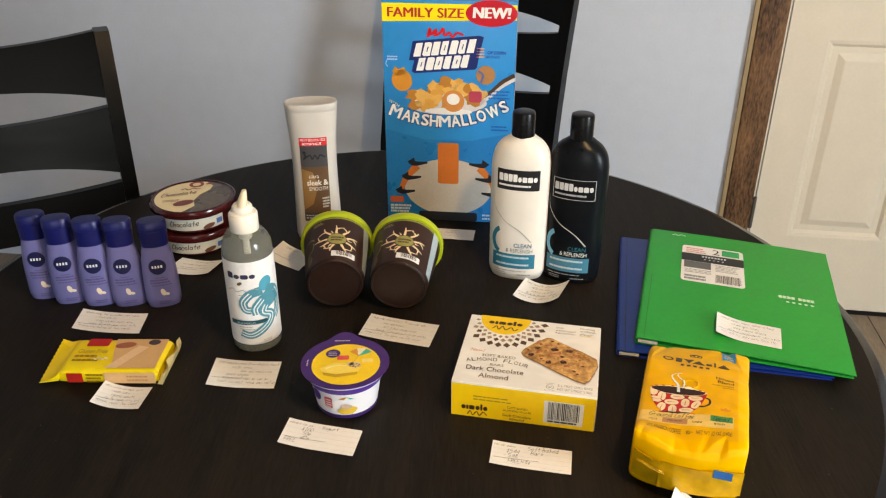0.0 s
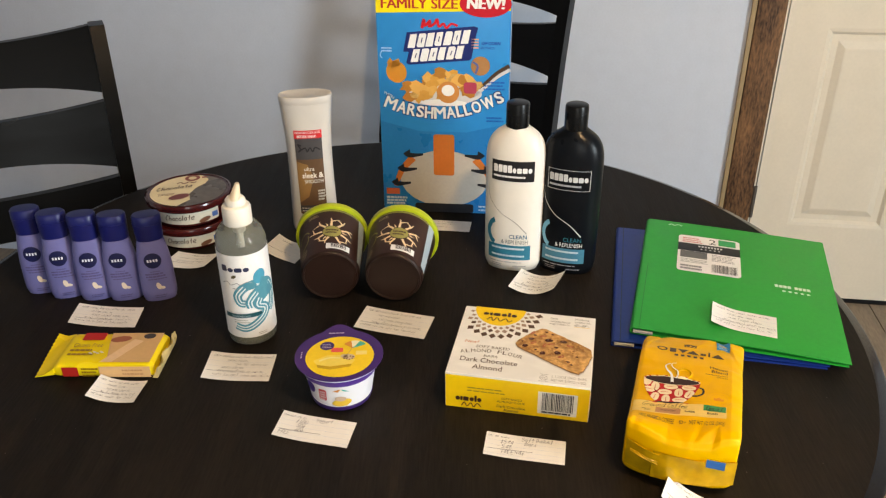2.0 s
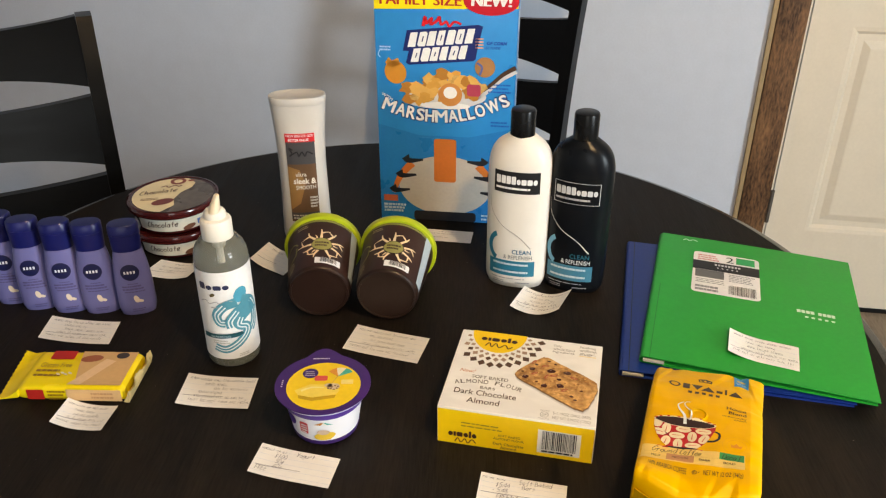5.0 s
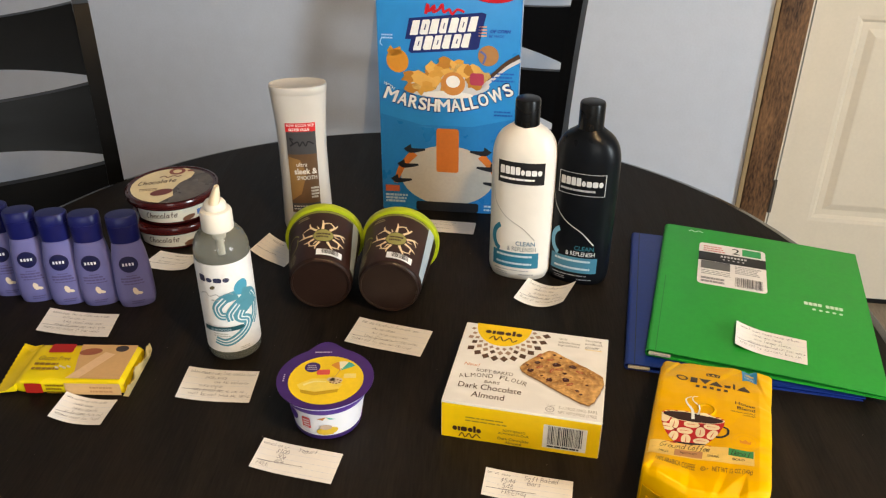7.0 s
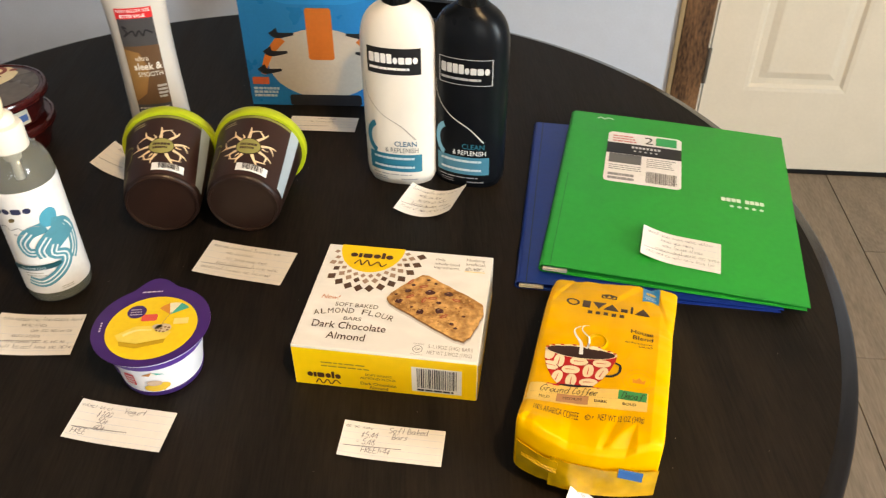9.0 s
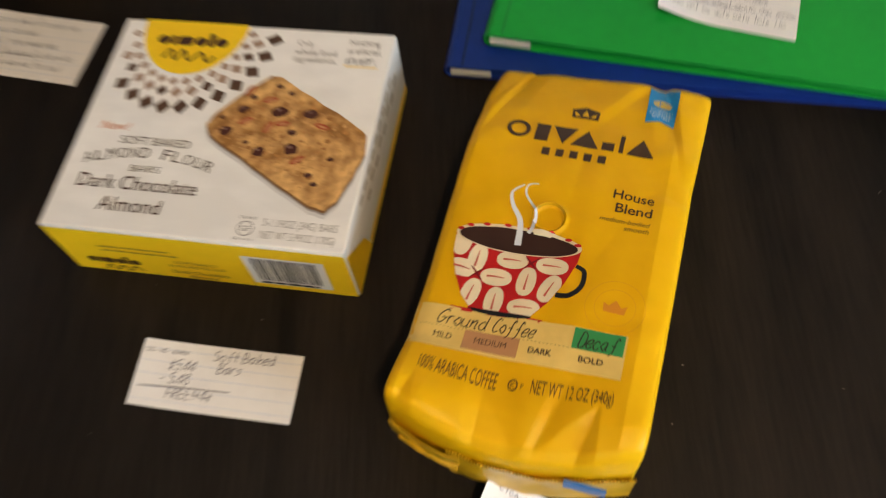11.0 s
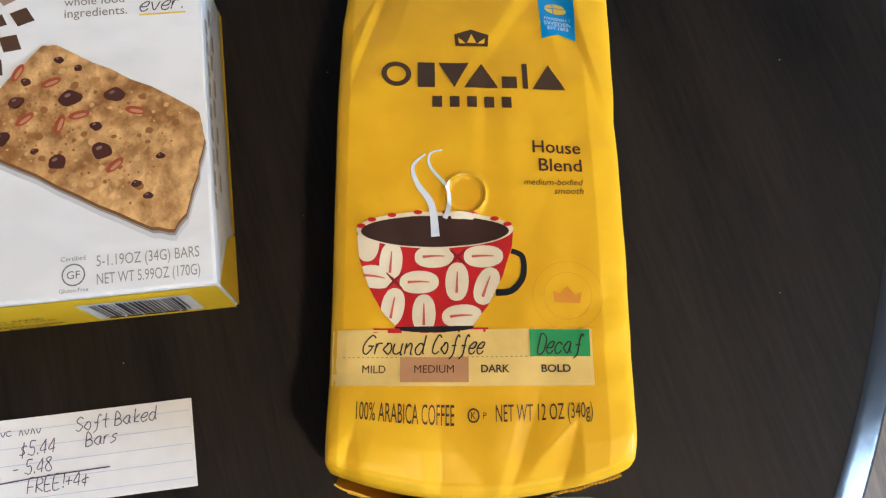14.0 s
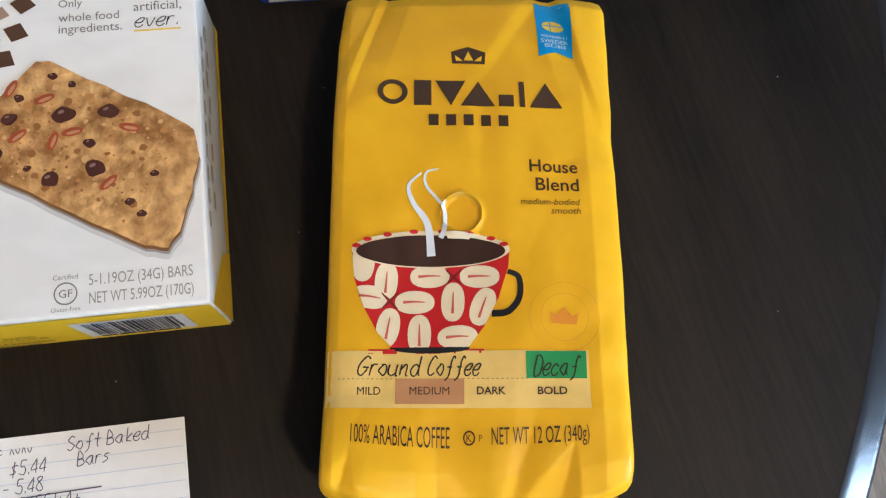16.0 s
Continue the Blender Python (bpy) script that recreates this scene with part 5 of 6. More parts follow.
def bag_crease(x, y):
    """Folds of the film: facets at the lower corners, ripples along the sides, the valve."""
    z = 0.0019 * noise.noise(Vector((x * 26, y * 20, 3.1))) + 0.0006 * noise.noise(Vector((x * 90, y * 70, 8.0)))
    rim = min(1.0, max(abs(x) / 0.045, abs(y + 0.005) / 0.085)) ** 3
    z -= (0.0003 + 0.0007 * rim) * max(0.0, 1 - 6 * abs(noise.noise(Vector((x * 24 + 1.5, y * 13, 5.3)))))
    # triangular facets that open towards the lower end
    for cx, cy, slope, left, right, deep in ((-0.021, -0.074, -0.16, 0.034, 0.020, -0.0022), (-0.040, -0.084, 0.30, 0.012, 0.010, 0.0022), (0.033, -0.080, 0.25, 0.020, 0.008, 0.0050)):
        low = max(0.0, min(1.0, (cy - y) / 0.022))
        if low > 0.02:
            z -= deep * low * bag_fold(x - cx - slope * (y - cy), left * low, right * low)
    top = max(0.0, min(1.0, (y - 0.030) / 0.05))
    for cx, left, right, deep, slope in ((-0.040, 0.003, 0.010, 0.0026, 0.25), (0.042, 0.010, 0.003, 0.0030, -0.2), (0.010, 0.006, 0.025, 0.0014, 0.6)):
        z -= deep * top * bag_fold(x - cx - slope * (y - 0.06), left, right)
    side = max(0.0, abs(x) - 0.034) / 0.014
    z += 0.0007 * side * noise.noise(Vector((x * 30, y * 90, 1.0)))
    # pressed side pleats
    z -= 0.28 * max(0.0, x - 0.0425) + 0.30 * max(0.0, -0.0455 - x)
    z += 0.13 * x * max(0.0, min(1.0, (0.03 - y) / 0.07))
    # the lower corners stand up, and the far end leans
    z += (0.40 * max(0.0, -x - 0.012) + 0.10 * max(0.0, x - 0.015)) * max(0.0, min(1.0, (-0.066 - y) / 0.028))
    z += 0.10 * x * max(0.0, min(1.0, (y - 0.06) / 0.03))
    r = math.hypot(x + 0.0038, y + 0.0029)
    z += 0.0015 * math.exp(-((r - 0.0072) / 0.0008) ** 2) - 0.0003 * (r < 0.0062)
    return z


def bag_top(x, y):
    a, h, u = bag_width(y, x - 0.0018), bag_height(y), bag_under(y)
    f = min(1.0, abs(x - 0.0018) / a)
    mid = (h + u) / 2
    return mid + (h - mid) * (1 - f ** 18) ** (1 / 18) + bag_crease(x, y) * min(1, (h - u) / 0.05)


def coffee_bag():
    t = thing("coffee_bag", pose(0.305, 0.705, TOP, 0, 0, -16.5), "yellow foil bag of ground coffee lying on its back", "coffee bag")
    rings_ = []
    ys = [-0.1015, -0.1012, -0.1009, -0.1006, -0.1003, -0.0998] + [-0.0990 + 0.1995 * i / 190 for i in range(191)]
    xs = [math.sin(math.pi / 2 * (-1 + 2 * k / 200)) for k in range(201)]
    for y in ys:
        h, u = bag_height(y), bag_under(y)
        row = [0.0018 + bag_width(y, x) * x for x in xs]
        up = [(x, y + bag_swell(x, y), bag_top(x, y)) for x in row]
        low = []
        for k in range(1, 24):
            q = math.pi * k / 24
            s = sup(math.cos(q), 9)
            low.append((0.0018 + bag_width(y, s) * s, y + bag_swell(bag_width(y, s) * s, y), max(0.0003, (h + u) / 2 - (h - u) / 2 * abs(math.sin(q)) ** (2 / 9))))
        rings_.append(up + low)
    bm = skin(rings_)
    part("pouch", bm, BAGY, t)
    pl = lambda u, v, d: Vector((u, v + bag_swell(u, v), bag_top(u, v) + 0.55 * d))
    ink_y = ink(0.055, 0.028, 0.012)
    # crimped end seal, folded against the end, with a side flap and a tie tab
    def seal(x0, x1, top, low, out, flare, teeth):
        rings_ = []
        for i in range(111):
            x = x0 + (x1 - x0) * i / 110
            f = i / 110
            zt, zl = top[0] + (top[1] - top[0]) * f, low[0] + (low[1] - low[0]) * f
            row = []
            for back in (0.0, 0.0007):
                col = []
                for j in range(9):
                    q = j / 8
                    wob = 0.0016 * noise.noise(Vector((x * 46, q * 2.2, 2 + out * 900))) + 0.0007 * noise.noise(Vector((x * 150, q * 6, 5)))
                    tooth = 0.0008 * (i % 2) * teeth * (j == 0)
                    col.append((x, -0.1012 + bag_swell(x, -0.101) - out + back - flare * q ** 2 * (0.4 + 0.6 * f) + wob, zt + (zl - zt) * q - tooth))
                row += col if back == 0.0 else col[::-1]
            rings_.append(row)
        return skin(rings_)
    part("end_seal", seal(-0.022, 0.0525, (0.0450, 0.0440), (0.0135, 0.0160), 0.0018, 0.0, 1), BAGSHADED, t, "crimped yellow end seal")
    part("side_flap", seal(-0.0470, -0.0165, (0.0500, 0.0420), (0.0180, 0.0115), 0.0036, -0.0070, 0), BAGSHADED, t, "folded yellow side flap")
    part("flap_fold", seal(-0.0430, -0.0170, (0.0400, 0.0350), (0.0365, 0.0315), 0.0042, 0.0, 0), BAGSHADED, t)
    tab = box(0.0255, -0.0006, -0.0042, 0.0420, 0.0006, 0.0042)
    bmesh.ops.translate(tab, verts=tab.verts[:], vec=(0, -0.1074, 0.0425))
    part("tin_tie_tab", tab, ink(0.03, 0.15, 0.45), t, "small blue tab")
    # crown and maker's mark as plain shapes
    up_a = lambda u, v, d: pl(u, v + 0.0034, d)
    up_b = lambda u, v, d: pl(u + 0.0024, v + 0.0042, d)
    decal("crown_mark", [ngon([(-0.0062, 0.0560), (0.0062, 0.0560), (0.0066, 0.0615), (0.0034, 0.0588), (0.0, 0.0642), (-0.0034, 0.0588), (-0.0066, 0.0615)])], ink_y, t, up_a, 0.0007, "dark brown crown mark", 0.004)
    decal("crown_gaps", [ngon([(-0.0048, 0.0572), (-0.0022, 0.0572), (-0.0036, 0.0586), (-0.0052, 0.0598)]), ngon([(0.0048, 0.0572), (0.0022, 0.0572), (0.0036, 0.0586), (0.0052, 0.0598)]), ngon([(-0.0018, 0.0575), (0.0018, 0.0575), (0.0, 0.0618)])], ink(0.80, 0.47, 0.006), t, up_a, 0.0010)
    y0, y1 = 0.0400, 0.0514
    for piece in (ring(-0.0286, 0.0457, 0.0036, 0.0056, n=28), rect(-0.0206, y0, -0.0142, y1), ngon([(-0.0128, y1), (-0.0014, y1), (-0.0070, y0)]), ngon([(-0.0034, y0), (0.0034, y1), (0.0094, y0)]), rect(0.0108, y0, 0.0164, y0 + 0.0052), rect(0.0186, y0, 0.0206, y1), ngon([(0.0222, y0), (0.0288, y1), (0.0346, y0)])):
        decal("mark", [piece], ink_y, t, pl, 0.0007, "dark brown plain mark", 0.004)
    for k in range(5):
        decal("small_mark", [rect(-0.0152 + 0.0064 * k, 0.0314, -0.0116 + 0.0064 * k, 0.0362)], ink_y, t, pl, 0.0007)
    for word in (text("House", 0.0384, 0.0155, width=0.0176, height=0.0050, align="R", fat=0.012), text("Blend", 0.0384, 0.0083, width=0.0156, height=0.0050, align="R", fat=0.012), text("medium-bodied", 0.0384, 0.0016, width=0.0212, align="R", shear=0.22), text("smooth", 0.0384, -0.0017, width=0.0105, align="R", shear=0.22)):
        decal("blend_word", [word], ink_y, t, pl, 0.0007)
    # coffee cup picture
    red, cream = ink(0.50, 0.012, 0.012), ink(0.80, 0.68, 0.46)
    side_ = [(-0.0415, -0.0165), (-0.0405, -0.0260), (-0.0370, -0.0360), (-0.0320, -0.0450), (-0.0272, -0.0500), (-0.0013, -0.0500), (0.0040, -0.0430), (0.0090, -0.0330), (0.0125, -0.0220), (0.0130, -0.0160)]
    decal("cup_base", [oval(-0.0143, -0.0503, 0.0135, 0.0018)], BLACK, t, pl, 0.0006, "", 0.005)
    decal("cup_red", [rect(-0.035, -0.0522, 0.004, -0.0506)], red, t, pl, 0.0005, "", 0.005)
    decal("cup_side", [ngon(side_)], red, t, pl, 0.0008, "red printed cup", 0.005)
    def inside(pts):
        """Cuts a shape to the cup's outline."""
        for p, q in zip(side_, side_[1:] + side_[:1]):
            cut = lambda a: (q[0] - p[0]) * (a[1] - p[1]) - (q[1] - p[1]) * (a[0] - p[0])
            out = []
            for a, b in zip(pts, pts[1:] + pts[:1]):
                ca, cb = cut(a), cut(b)
                if ca >= 0:
                    out.append(a)
                if ca * cb < 0:
                    out.append((a[0] + (b[0] - a[0]) * ca / (ca - cb), a[1] + (b[1] - a[1]) * ca / (ca - cb)))
            pts = out
            if not pts:
                break
        return pts
    keep = ((-0.0375, -0.0205, 88), (-0.0294, -0.0272, 86), (-0.0349, -0.0326, -8), (-0.0195, -0.0345, 0), (-0.0285, -0.0432, 80), (-0.0144, -0.0255, 2), (0.0026, -0.0256, 0), (-0.0065, -0.0345, 88), (0.0036, -0.0362, 70), (-0.0178, -0.0456, 90), (-0.0049, -0.0466, 3))
    petals = [inside([(px + 0.0068 * sup(math.cos(q), 2.2) * math.cos(radians(a)) - 0.0040 * sup(math.sin(q), 2.3) * math.sin(radians(a)), py + 0.0068 * sup(math.cos(q), 2.2) * math.sin(radians(a)) + 0.0040 * sup(math.sin(q), 2.3) * math.cos(radians(a))) for q in [2 * math.pi * i / 24 for i in range(24)]]) for px, py, a in keep]
    for petal in petals:
        decal("petal", [ngon(petal)], cream, t, pl, 0.0011, "cream bean pattern", 0.005)
    for hx, hy in ((-0.0281, -0.0340), (-0.0063, -0.0258)):
        for q in range(4):
            g = radians(45 + 90 * q)
            decal("petal_shadow", [stroke([(hx, hy), (hx + 0.0040 * math.cos(g), hy + 0.0040 * math.sin(g))], 0.0012, 0.0003, 4)], ink(0.20, 0.008, 0.012), t, pl, 0.0014)
    decal("petal_vein", [stroke([(px - 0.0040 * math.cos(radians(a)), py - 0.0040 * math.sin(radians(a))), (px, py + 0.0002), (px + 0.0036 * math.cos(radians(a)), py + 0.0036 * math.sin(radians(a)))], 0.0010, 0.0003, 6) for px, py, a in keep[1:]], ink(0.58, 0.12, 0.08), t, pl, 0.0014)
    decal("cup_rim", [oval(-0.0143, -0.0160, 0.0274, 0.0066, 40)], cream, t, pl, 0.0013, "", 0.005)
    decal("rim_marks", [oval(-0.0143 + 0.0262 * math.cos(radians(a)), -0.0158 + 0.0062 * math.sin(radians(a)), 0.0016, 0.0008, 8) for a in range(15, 170, 22)], red, t, pl, 0.0016)
    decal("coffee", [oval(-0.0143, -0.0166, 0.0258, 0.0056, 40)], ink(0.035, 0.014, 0.009), t, pl, 0.0018, "dark coffee print", 0.005)
    decal("handle", [stroke([(0.0122, -0.0238), (0.0160, -0.0260), (0.0160, -0.0330), (0.0120, -0.0380), (0.0066, -0.0386)], 0.0018, 0.0024, 24)], BLACK, t, pl, 0.0010, "black printed handle", 0.005)
    pale = ink(0.70, 0.72, 0.74)
    decal("steam", [stroke([(-0.0178, 0.0118), (-0.0222, 0.0070), (-0.0205, 0.0005), (-0.0155, -0.0070), (-0.0140, -0.0185)], 0.0006, 0.0030, 24), stroke([(-0.0118, 0.0133), (-0.0160, 0.0120), (-0.0160, 0.0070), (-0.0100, -0.0010), (-0.0095, -0.0080), (-0.0108, -0.0120)], 0.0005, 0.0018, 24)], pale, t, pl, 0.0022, "pale steam print", 0.005)
    decal("valve", [ring(-0.0038, -0.0029, 0.0064, 0.0073, n=40)], ink(0.60, 0.33, 0.003, 0.2), t, pl, 0.0007, "raised round valve", 0.003)
    # paper band, words and tags
    decal("band", [rect(-0.0490, -0.0703, 0.0384, -0.0512)], ink(0.80, 0.56, 0.16), t, pl, 0.0005, "pale band", 0.005)
    decal("green_tag", [rect(0.0176, -0.0606, 0.0376, -0.0515)], ink(0.04, 0.27, 0.08), t, pl, 0.0009, "green tag", 0.005)
    decal("brown_tag", [rect(-0.0257, -0.0690, -0.0028, -0.0606)], ink(0.50, 0.25, 0.11), t, pl, 0.0009, "brown tag", 0.005)
    for word, x, wd in (("Ground", -0.0385, 0.0216), ("Coffee", -0.0150, 0.0175), ("Decaf", 0.0200, 0.0150)):
        decal("script_word", penned(word, x, -0.0595, 0.00092, wd, 0.00055, 0.22), ink(0.03, 0.022, 0.015), t, pl, 0.0013)
    for word, x, wd in (("MILD", -0.0345, 0.0078), ("MEDIUM", -0.0143, 0.0132), ("DARK", 0.0060, 0.0094), ("BOLD", 0.0260, 0.0096)):
        decal("scale_wording", [text(word, x, -0.0646, width=wd, height=0.0026, fat=0.02)], ink(0.06, 0.035, 0.02), t, pl, 0.0013)
    decal("dotted_line", [rect(-0.045 + 0.0016 * k, -0.06075, -0.0442 + 0.0016 * k, -0.0605) for k in range(40)], ink(0.35, 0.24, 0.08), t, pl, 0.0008)
    decal("weight_wording", [text("100% ARABICA COFFEE", -0.0400, -0.0782, width=0.0325, height=0.0058, align="L"), text("NET WT 12 OZ (340g)", 0.0060, -0.0784, width=0.0313, height=0.0062, align="L")], ink_y, t, pl, 0.0007)
    decal("kosher_mark", [ring(-0.0012, -0.0782, 0.0015, 0.0020, n=20), text("K", -0.0012, -0.0782, height=0.0020), text("P", 0.0025, -0.0782, height=0.0017)], ink_y, t, pl, 0.0007)
    decal("seal_print", [ring(0.031, -0.0398, 0.0080, 0.0083), ring(0.031, -0.0398, 0.0118, 0.0121)], ink(0.72, 0.36, 0.01), t, pl, 0.0006, "faint round seal", 0.005)
    decal("seal_crown", [ngon([(0.0265, -0.0420), (0.0350, -0.0425), (0.0358, -0.0385), (0.0335, -0.0398), (0.0310, -0.0365), (0.0285, -0.0392), (0.0262, -0.0380)])], ink(0.70, 0.27, 0.02), t, pl, 0.0007, "", 0.004)
    decal("ribbon", [ngon([(0.0250, 0.0600), (0.0317, 0.0622), (0.0385, 0.0598), (0.0390, 0.0880), (0.0248, 0.0880)])], ink(0.015, 0.25, 0.58), t, up_b, 0.0007, "blue ribbon print", 0.004)
    decal("ribbon_wording", [text("FOUNDED IN", 0.0318, 0.0700, width=0.0105, fat=0.01), text("SWEDEN", 0.0318, 0.0675, width=0.0112, fat=0.02), text("EST.1853", 0.0318, 0.0652, width=0.0085, fat=0.01)], ink(0.6, 0.68, 0.72), t, up_b, 0.0010)
    decal("ribbon_mark", [oval(0.0318, 0.0755, 0.0046, 0.0028)], ink(0.80, 0.52, 0.03), t, up_b, 0.0010)
    decal("ribbon_cross", [rect(0.0274, 0.0753, 0.0362, 0.0757), rect(0.0303, 0.0729, 0.0307, 0.0781)], ink(0.015, 0.25, 0.58), t, up_b, 0.0013)


coffee_bag()


# wafer pack
def wafer_pack():
    t = thing("wafer_pack", pose(-0.332, 0.797, TOP, 0, 0, 1.5), "yellow flow-wrapped wafer pack with crimped ends", "snack pack")
    rings_ = []
    for i in range(41):
        x = -0.056 + 0.113 * i / 40
        e = min(1.0, (0.0575 - abs(x)) / 0.006)
        hw, hh = 0.033 * (0.94 + 0.06 * e), 0.0185 * (0.75 + 0.25 * math.sqrt(max(0, e)))
        rings_.append([(x, hw * sup(math.cos(2 * math.pi * k / 32), 5), hh / 2 + hh / 2 * sup(math.sin(2 * math.pi * k / 32), 5) + 0.0005 * noise.noise(Vector((x * 70, k * 0.7, 0)))) for k in range(32)])
    part("wrapper", skin(rings_), WAFER, t)
    top = on_top(0.0186)
    front = on_front(-0.0332)
    lt, red = ink(0.60, 0.37, 0.17), ink(0.42, 0.02, 0.015)
    decal("top_print", [ngon([(0.004, -0.029), (0.053, -0.029), (0.053, 0.029), (-0.008, 0.029), (-0.004, 0.005)])], lt, t, top, 0.0008, "tan wafer print")
    decal("wafer_bar", [ngon([(-0.004, -0.029), (0.010, -0.029), (0.034, 0.012), (0.022, 0.016)])], ink(0.72, 0.50, 0.30), t, top, 0.0011)
    decal("cream_print", [oval(0.006, 0.016, 0.012, 0.006, turn=10)], ink(0.32, 0.10, 0.05), t, top, 0.0011)
    decal("mark", [rounded(-0.040, 0.014, -0.014, 0.029, 0.002)], red, t, top, 0.0011, "red plain mark")
    decal("wording", [text("Gluten Free", -0.028, 0.004, width=0.034, height=0.0075)], ink(0.30, 0.16, 0.01), t, top, 0.0011)
    decal("small_print", bars(-0.046, -0.004, -0.016, 2, 0.008, 0.0038, 5), ink(0.30, 0.16, 0.01), t, top, 0.0011)
    decal("round_mark", [oval(0.038, 0.022, 0.007, 0.0055)], ink(0.05, 0.04, 0.04), t, top, 0.0012)
    decal("grain_print", [oval(-0.020 + 0.004 * k, -0.012 + 0.002 * (k % 2), 0.003, 0.0013, 8, turn=-30) for k in range(4)], ink(0.70, 0.62, 0.45), t, top, 0.0012)
    decal("front_print", [rect(-0.004, 0.002, 0.054, 0.0165)], lt, t, front, 0.0006)
    decal("front_mark", [rounded(-0.046, 0.003, -0.028, 0.0155, 0.001)], red, t, front, 0.0006, "red plain mark")
    decal("front_text", bars(-0.024, 0.0145, -0.004, 3, 0.0045, 0.0024, 4), ink(0.30, 0.16, 0.01), t, front, 0.0007)
    decal("front_text", bars(0.022, 0.0125, 0.048, 2, 0.005, 0.0022, 7), ink(0.42, 0.22, 0.1), t, front, 0.0008)
    for s, mat in ((-1, WAFER), (1, ink(0.60, 0.45, 0.20, 0.3))):
        rings_ = []
        for i in range(25):
            y = -0.035 + 0.070 * i / 24
            out = 0.022 if s < 0 else 0.008
            lift = (0.002 + 0.010 * (i / 24)) if s < 0 else 0.0175
            base = s * 0.0555
            tooth = 0.0012 * (i % 2)
            mid = 0.009
            if s < 0:
                rings_.append([(base, y, mid - 0.003), (base - out * 0.5, y * 1.02, 0.004 + lift * 0.4), (base - out + tooth, y * 1.03, 0.0015 + lift), (base - out + tooth, y * 1.03, 0.0025 + lift), (base - out * 0.5, y * 1.02, 0.006 + lift * 0.4), (base, y, mid + 0.005)])
            else:
                rings_.append([(base, y, 0.002), (base + 0.006, y, 0.0012), (base + 0.0085, y * 1.03, lift * 0.55), (base + 0.009 + 0.003 * math.sin(i * 0.5), y * 1.03, lift - tooth), (base + 0.0082 + 0.003 * math.sin(i * 0.5), y * 1.03, lift - tooth), (base + 0.004, y, 0.008)])
        part("crimped_end", skin(rings_), mat, t, "crimped wrapper end")


wafer_pack()


# two-pocket folders
def folder(m, mat, label, w, h, t0, t1, warp):
    t = thing("pocket_folder", m, label, "folder", "stacked folders")

    def sheet(z0, z1, th, x0, x1, y0, y1, bend=0.0):
        rings_ = []
        for i in range(25):
            f = i / 24
            x = x0 + (x1 - x0) * f
            z = z0 + (z1 - z0) * f + bend * math.sin(math.pi * f)
            rings_.append([(x, y0, z), (x, y1, z + bend * 0.4), (x, y1, z + th + bend * 0.4), (x, y0, z + th)])
        return skin(rings_)
    part("back_cover", sheet(0.0002, 0.0002, 0.0008, -w / 2 + 0.003, w / 2 - 0.002, -h / 2, h / 2), mat, t)
    part("pocket", sheet(0.0014, 0.0012, 0.0006, -w / 2 + 0.006, w / 2 - 0.004, -h / 2 + 0.001, -h / 2 + 0.11), mat, t)
    part("front_cover", sheet(t0 - 0.0009, t1, 0.0009, -w / 2 + 0.0045, w / 2, -h / 2, h / 2, warp), mat, t)
    rings_ = []
    for k in range(13):
        a = radians(90 + 180 * k / 12)
        x, z = -w / 2 + 0.0045 + 0.0045 * math.cos(a), t0 / 2 + t0 / 2 * math.sin(a)
        xi, zi = -w / 2 + 0.0045 + 0.0037 * math.cos(a), t0 / 2 + (t0 / 2 - 0.0009) * math.sin(a)
        rings_.append([(x, -h / 2, z), (x, h / 2, z), (xi, h / 2, zi), (xi, -h / 2, zi)])
    part("spine", skin(rings_), mat, t)
    # thin dark strip standing in for the shade of the spine crease
    part("spine_crease_shade", box(-w / 2 + 0.010, -h / 2 + 0.001, t0 - 0.0002, -w / 2 + 0.0108, h / 2 - 0.001, t0 + 0.00025), BLACK if mat is BLUE else ink(0.005, 0.15, 0.02), t)
    part("prong_strip", box(-w / 2 + 0.004, -h / 2 - 0.0012, 0.0030, -w / 2 + 0.027, -h / 2 + 0.002, 0.0056), ink(0.55, 0.55, 0.5), t, "pale inner strip")
    return t


folder(pose(0.399, 0.966, TOP, 0, 0, -9.9), BLUE, "blue plastic two-pocket folder under a green folder", 0.246, 0.302, 0.0085, 0.0035, 0.0)
gf = folder(pose(0.4320, 0.9665, TOP + 0.0089, 0, 0.7, -14.3), GREEN, "green plastic two-pocket folder with a white sticker", 0.247, 0.302, 0.0090, 0.0040, 0.0012)


def cover(u, v, d):
    f = (u + 0.119) / (0.119 + 0.1235)
    return Vector((u, v, 0.0090 + (0.0049 - 0.0090) * f + 0.0012 * math.sin(math.pi * f) + 0.0005 * (v / 0.3 + 0.5) + d))


decal("sticker", [rounded(-0.0755, 0.0058, 0.0080, 0.1115, 0.006)], ink(0.80, 0.77, 0.76), gf, cover, 0.0004, "white product sticker", 0.01)
decal("sticker_band", [rect(-0.0755, 0.0640, 0.0080, 0.0870)], BLACK, gf, cover, 0.0007, "black band", 0.01)
decal("sticker_photo", [rect(-0.072, 0.044, -0.036, 0.0635)], ink(0.12, 0.12, 0.12), gf, cover, 0.0007, "", 0.01)
decal("sticker_pink", bars(-0.070, 0.1040, -0.040, 3, 0.0055, 0.003, 2), ink(0.62, 0.25, 0.25), gf, cover, 0.0007)
decal("sticker_green", [rect(-0.0210, 0.0905, 0.0025, 0.1080)], ink(0.02, 0.34, 0.10), gf, cover, 0.0007, "green patch", 0.01)
decal("sticker_number", [text("2", -0.0290, 0.0985, height=0.0150)], BLACK, gf, cover, 0.0007)
